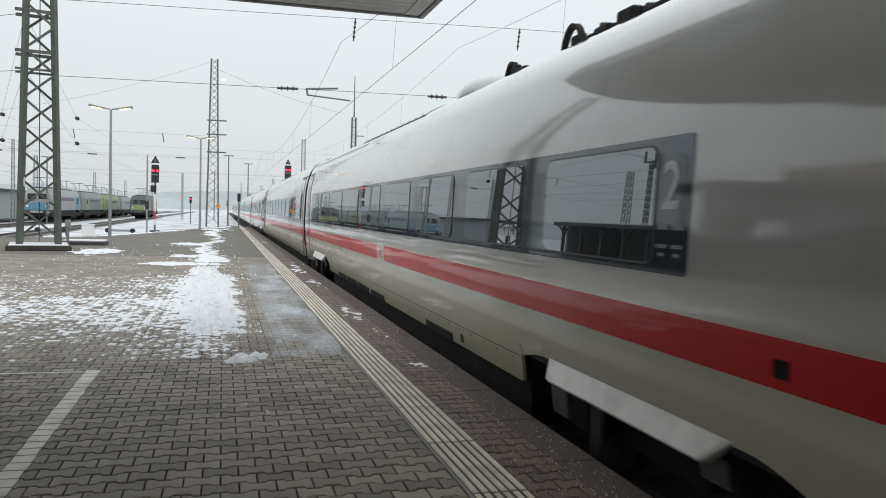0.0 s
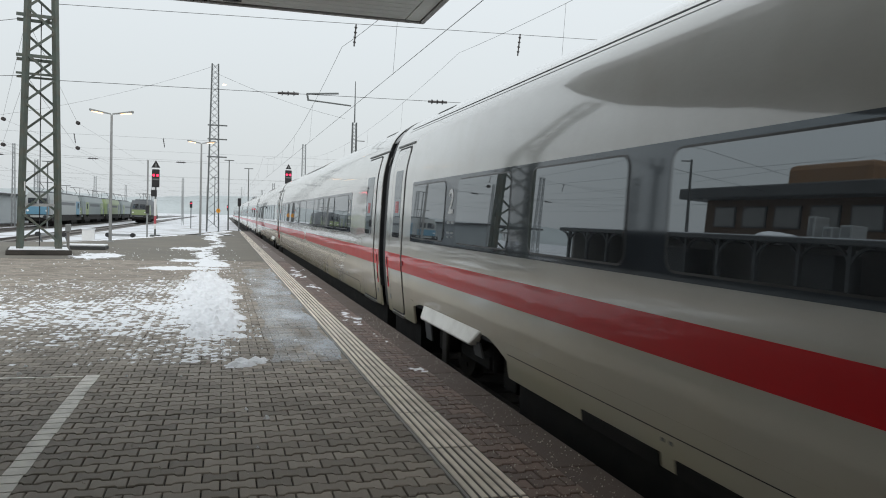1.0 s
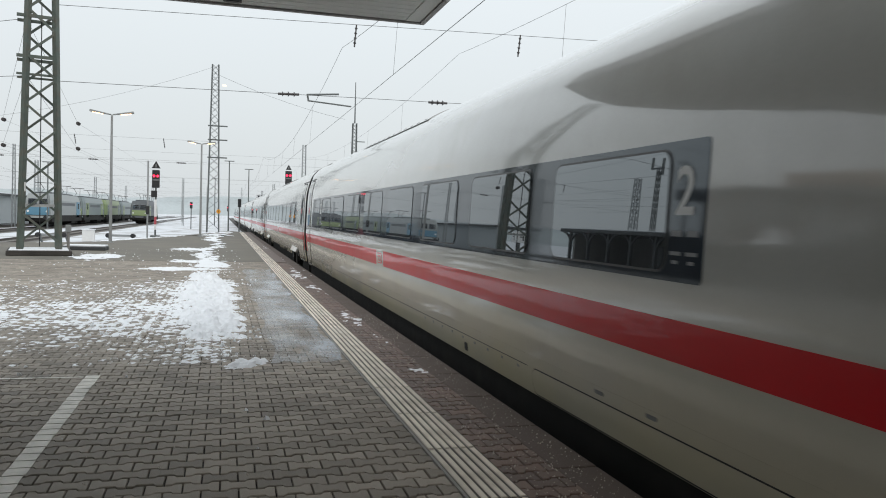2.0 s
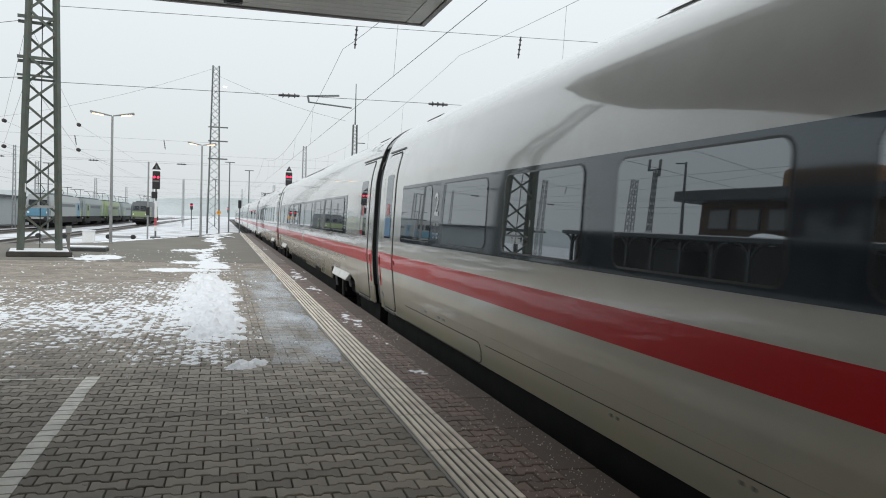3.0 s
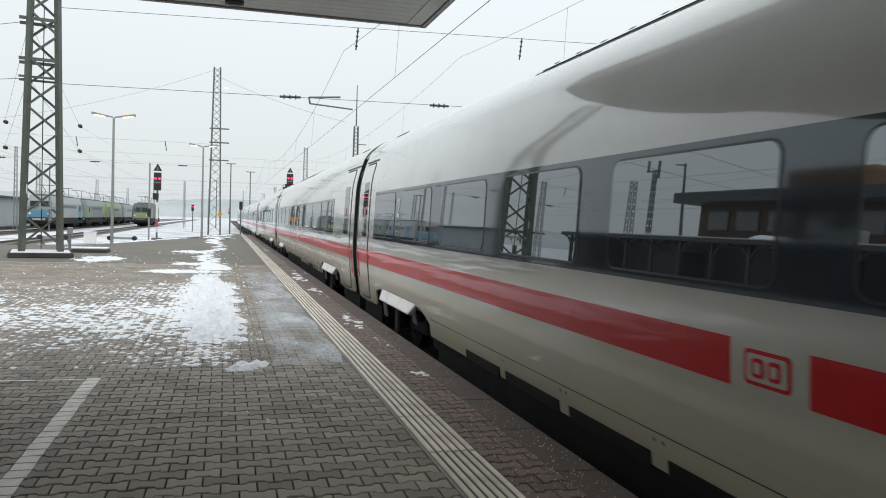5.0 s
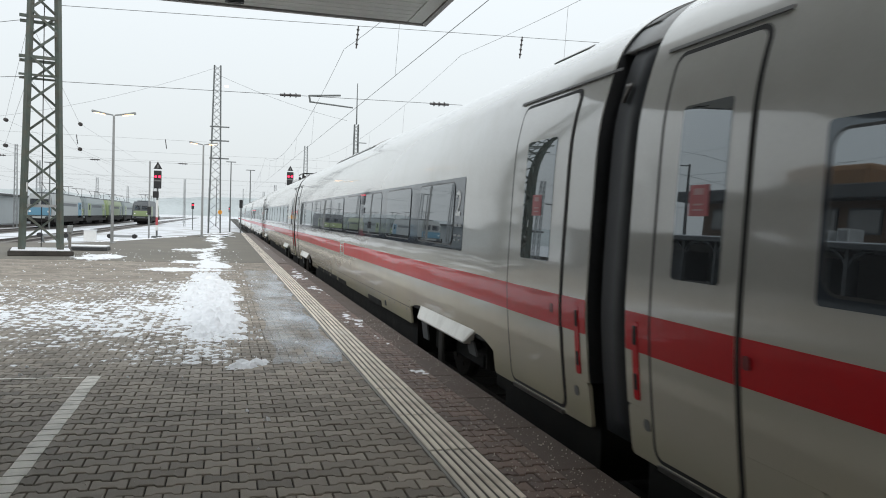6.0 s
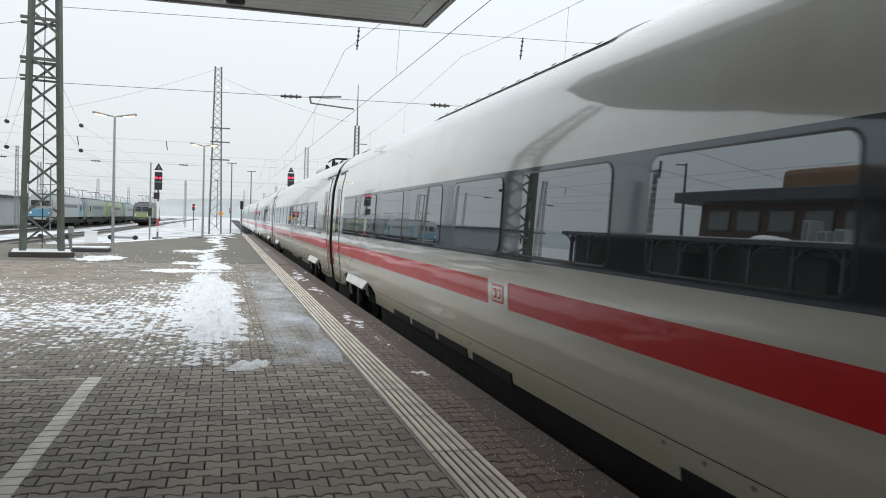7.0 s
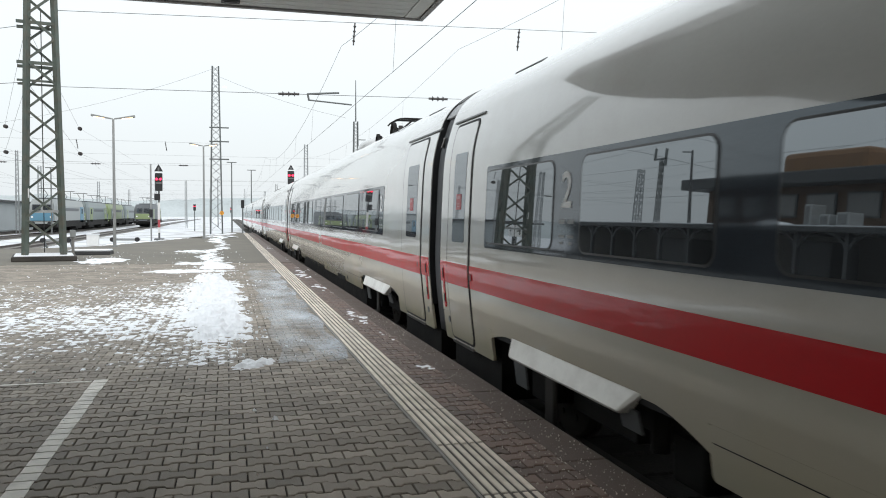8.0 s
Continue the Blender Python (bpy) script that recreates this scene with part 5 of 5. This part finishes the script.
def build_snow():
    def ridge(x, y):
        x = x + (rough_noise(x, y, 3.5) - 0.5) * 0.45
        mid = -0.33 + (20.5 - y) * 0.028
        wide = 0.42 + 0.10 * np.sin(y * 0.9) - 0.10 * np.clip((y - 17) / 4, 0, 1)
        d = (x - mid) / wide
        body = 1 - np.abs(np.where(d < 0, d * 0.75, d)) ** 2.2
        ends = np.clip((y - 9.6) / 1.2, 0, 1) * np.clip((21.6 - y) / 1.0, 0, 1)
        n = rough_noise(x, y, 2.6)
        return (body * ends * 0.8 - 0.40 + (n - 0.5) * 1.4 + (rough_noise(x, y, 9) - 0.5) * 2.1) * 0.105 * np.where(body * ends > 0.02, 1, 0)

    def low_film(x, y):
        r, c = np.floor((y - 2.6) / (ROW / 2)), np.floor((x + np.where(np.floor((y - 2.6) / ROW) % 2, 0.1, 0)) / 0.1)
        grain = LATTICE[(r.astype(int) * 7) % 257, (c.astype(int) * 13) % 257]
        fx, fy = np.abs(((x + 50) / 0.1) % 1 - 0.5), np.abs(((y - 2.6) / (ROW / 2)) % 1 - 0.5)
        cover = 0.40 - np.abs(y - 12.7) * 0.058 + np.clip((x + 1.4) * 0.14, -0.11, 0.25)
        cover = cover + (rough_noise(x, y, 0.8) - 0.5) * 0.75
        cover = cover - np.clip((x - 0.15 + (rough_noise(x, y, 1.5) - 0.5) * 0.7) * 4, 0, 3) - np.clip(y - 18.6, 0, 3)
        lump = rough_noise(x, y, 13) - 0.5
        return (cover - grain * 0.62 + lump * 1.5 + 0.19 - np.maximum(fx, fy) * 1.0) * 0.024

    def lumps(x, y):
        d = ((x - 0.25 - (y - 8.25) * 0.55) / 0.17) ** 2 + ((y - 8.25) / 0.24) ** 2
        return (0.95 - d + (rough_noise(x, y, 14) - 0.5) * 2.4) * 0.05

    snow_field("ridge of cleared snow on the paving", -1.3, 0.7, 9.2, 22.0, 0.022, 0.04, ridge)
    snow_field("thin broken snow caught between the paving blocks", -4.6, 0.6, 8.3, 20.0, 0.024, 0.036, low_film)
    snow_field("small lump of snow on the paving", -0.1, 0.7, 7.8, 8.7, 0.018, 0.022, lumps)

    def far_strip(x, y):
        mid = -0.42 + 0.25 * np.sin(y * 0.35)
        body = 1 - ((x - mid) / 0.55) ** 2
        return (body - 0.75 - np.clip(23.4 - y, 0, 1) * 4 + (rough_noise(x, y * 0.5, 1.3) - 0.5) * 2.6 + (rough_noise(x, y * 0.5, 7) - 0.5) * 1.6) * 0.05 * (body > -1)

    def cross_bits(x, y):
        a = 1 - ((y - 26.2) / 1.2) ** 2 - ((x + 0.95) / 1.1) ** 2
        b = 1 - ((y - 27.8) / 2.2) ** 2 - ((x + 3.9) / 0.8) ** 2
        c = 1 - ((y - 34.5) / 2.0) ** 2 - ((x + 1.2) / 0.8) ** 2
        e = 1.25 - ((y - 22.4) / 0.7) ** 2 - ((x + 1.0) / 1.0) ** 2
        return (np.maximum(np.maximum(np.maximum(a, b), c), e) - 0.5 + (rough_noise(x, y * 0.6, 1.5) - 0.5) * 1.6 + (rough_noise(x, y * 0.5, 7) - 0.5) * 2.2) * 0.04

    def end_snow(x, y):
        left = -2.3 + (y - 56.5) * 0.165
        body = np.clip((x - left) * 1.5, -1, 1) * np.clip((1.0 - x) * 1.2, -1, 1)
        return (body - 0.5 + (rough_noise(x, y * 0.4, 0.9) - 0.5) * 2.6) * 0.06 * (x > left)

    def edge_bits(x, y):
        body = np.clip(1 - np.abs(x - 1.92) / 0.32, -1, 1)
        return (body * 0.5 - 0.95 + (rough_noise(x, y * 0.55, 1.1) - 0.5) * 1.6 + (rough_noise(x, y * 0.5, 9) - 0.5) * 2.2) * 0.016

    def rim_snow(x, y):
        line = -6.0 + (y - 41.0) * 0.262
        body = 1 - ((x - line) / 0.30) ** 2
        return (body - 0.75 + (rough_noise(x, y * 0.4, 3) - 0.5) * 2.6) * 0.05 * (body > -1)

    snow_field("broken line of snow along the platform rim", -6.5, -2.0, 41.2, 55, 0.05, 0.15, rim_snow)
    snow_field("patchy snow strip along the platform", -1.5, 0.6, 22.5, 58, 0.05, 0.14, far_strip)
    snow_field("scattered snow patches by the mast", -5.0, 0.4, 21.0, 37, 0.05, 0.10, cross_bits)
    snow_field("snow on the narrow platform end", -3.0, 1.2, 55.5, 71, 0.07, 0.2, end_snow)
    snow_field("crumbs of snow near the platform edge", 1.68, 2.26, 7.5, 48, 0.02, 0.045, edge_bits)
    # winter grit
    rng = np.random.default_rng(5)
    verts, faces = [], []
    for i in range(2600):
        x, y = (rng.uniform(1.68, 2.28), 3.2 + 9 * rng.random() ** 1.5) if i < 2100 else (rng.uniform(-2.5, 1.3), rng.uniform(3.6, 9))
        r, a = 0.0015 + 0.008 * rng.random() ** 2.5, rng.uniform(0, 6.28)
        o = len(verts)
        verts += [(x + r * math.cos(a + k * 2.09), y + r * math.sin(a + k * 2.09), 0.0) for k in range(3)] + [(x, y, r * 1.3)]
        faces += [(o, o + 1, o + 3), (o + 1, o + 2, o + 3), (o + 2, o, o + 3)]
    me = bpy.data.meshes.new("grit")
    me.from_pydata(verts, [], faces)
    me.materials.append(GRIT)
    tagged(new("grit", me), "pale winter grit strewn on the paving", "grit", "", "stuff")
    # loose crumbs of snow round the ridge and the field
    verts, faces = [], []
    for i in range(1700):
        if i < 800:
            y = rng.uniform(8.6, 25)
            x = -0.33 + (20.5 - y) * 0.028 + rng.normal(0, 0.42)
        elif i < 1400:
            x, y = rng.uniform(-5.5, 0.4), rng.normal(13.5, 3.2)
        else:
            x, y = rng.uniform(-5.0, 0.6), rng.uniform(20, 34)
        r = 0.006 + 0.026 * rng.random() ** 3
        o, turn = len(verts), rng.uniform(0, 6.28)
        verts += [(x + r * math.cos(turn + n * 1.257) * rng.uniform(0.7, 1.2), y + r * math.sin(turn + n * 1.257) * rng.uniform(0.7, 1.3), -0.002) for n in range(5)]
        verts += [(x + 0.6 * r * math.cos(turn + 0.4 + n * 2.094), y + 0.6 * r * math.sin(turn + 0.4 + n * 2.094), r * rng.uniform(0.6, 1.1)) for n in range(3)]
        faces += [(o, o + 1, o + 5), (o + 1, o + 2, o + 6, o + 5), (o + 2, o + 3, o + 6), (o + 3, o + 4, o + 7, o + 6), (o + 4, o, o + 5, o + 7), (o + 5, o + 6, o + 7)]
    me = bpy.data.meshes.new("snow_crumbs")
    me.from_pydata(verts, [], faces)
    me.materials.append(SNOW)
    tagged(new("snow_crumbs", me), "loose crumbs of snow scattered on the paving", "snow", "", "stuff")
    # frost film
    m = bpy.data.materials.new("frost_film")
    m.use_nodes = True
    n, l = m.node_tree.nodes, m.node_tree.links
    s = n["Principled BSDF"]
    s.inputs["Base Color"].default_value = (0.62, 0.68, 0.74, 1)
    s.inputs["Roughness"].default_value = 0.14
    co, a, b = n.new("ShaderNodeTexCoord"), n.new("ShaderNodeTexNoise"), n.new("ShaderNodeTexNoise")
    stretch = n.new("ShaderNodeMapping")
    stretch.inputs["Scale"].default_value = (1.0, 0.45, 1.0)
    l.new(co.outputs["Object"], stretch.inputs[0])
    a.inputs["Scale"].default_value, a.inputs["Detail"].default_value = 1.6, 6
    b.inputs["Scale"].default_value, b.inputs["Detail"].default_value = 22, 3
    l.new(stretch.outputs[0], a.inputs["Vector"])
    l.new(co.outputs["Object"], b.inputs["Vector"])
    mul = n.new("ShaderNodeMath")
    mul.operation = "MULTIPLY_ADD"
    mul.inputs[1].default_value = 0.25
    l.new(b.outputs["Fac"], mul.inputs[0])
    l.new(a.outputs["Fac"], mul.inputs[2])
    r = n.new("ShaderNodeMapRange")
    r.inputs[1].default_value, r.inputs[2].default_value, r.inputs[4].default_value = 0.42, 0.80, 0.9
    l.new(mul.outputs[0], r.inputs[0])
    xyz, fade, both = n.new("ShaderNodeSeparateXYZ"), n.new("ShaderNodeMapRange"), n.new("ShaderNodeMath")
    l.new(co.outputs["Object"], xyz.inputs[0])
    fade.inputs[1].default_value, fade.inputs[2].default_value, fade.inputs[3].default_value = 0.50, 0.95, 0.35
    l.new(xyz.outputs[0], fade.inputs[0])
    both.operation = "MULTIPLY"
    l.new(r.outputs[0], both.inputs[0])
    l.new(fade.outputs[0], both.inputs[1])
    l.new(both.outputs[0], s.inputs["Alpha"])
    bm = bmesh.new()
    grid = bmesh.ops.create_grid(bm, x_segments=12, y_segments=60, size=0.5)
    for v in bm.verts:
        v.co = (0.92 + v.co.x * 0.74 + 0.05 * math.sin(v.co.y * 40), 15.4 + v.co.y * 14.2 + 0.06 * math.sin(v.co.x * 17), 0.004)
    tagged(link("frost_patch", bm, m), "wet frosty film on the paving beside the tactile strip", "frost", "", "stuff")


build_ground()
build_platform_top()
build_yard()
build_canopy()
CARS = [build_car(k, k < 5) for k in range(-1, 9)]
build_masts()
build_wires()
build_signals()
build_yard_things()
build_opposite_side()
build_snow()
build_paving()


def gap_at(k, t):
    """Where the gap at the far end of coach k lies along the track."""
    return 25.07 + PITCH * k - 12.86 * t + 0.2 * t * t


def motions():
    for k, car in enumerate(CARS, -1):
        walk(car, [(i / 4, pose(TRACK_X, gap_at(k, i / 4), LIFT)) for i in range(33)])
    for ws, off in WHEELSETS:
        rows = []
        for i in range(241):
            t = i / 30
            rows.append((t, pose(0, off, -0.132) @ Matrix.Rotation((12.86 * t - 0.2 * t * t) / 0.46, 4, "X")))
        walk(ws, rows)


motions()
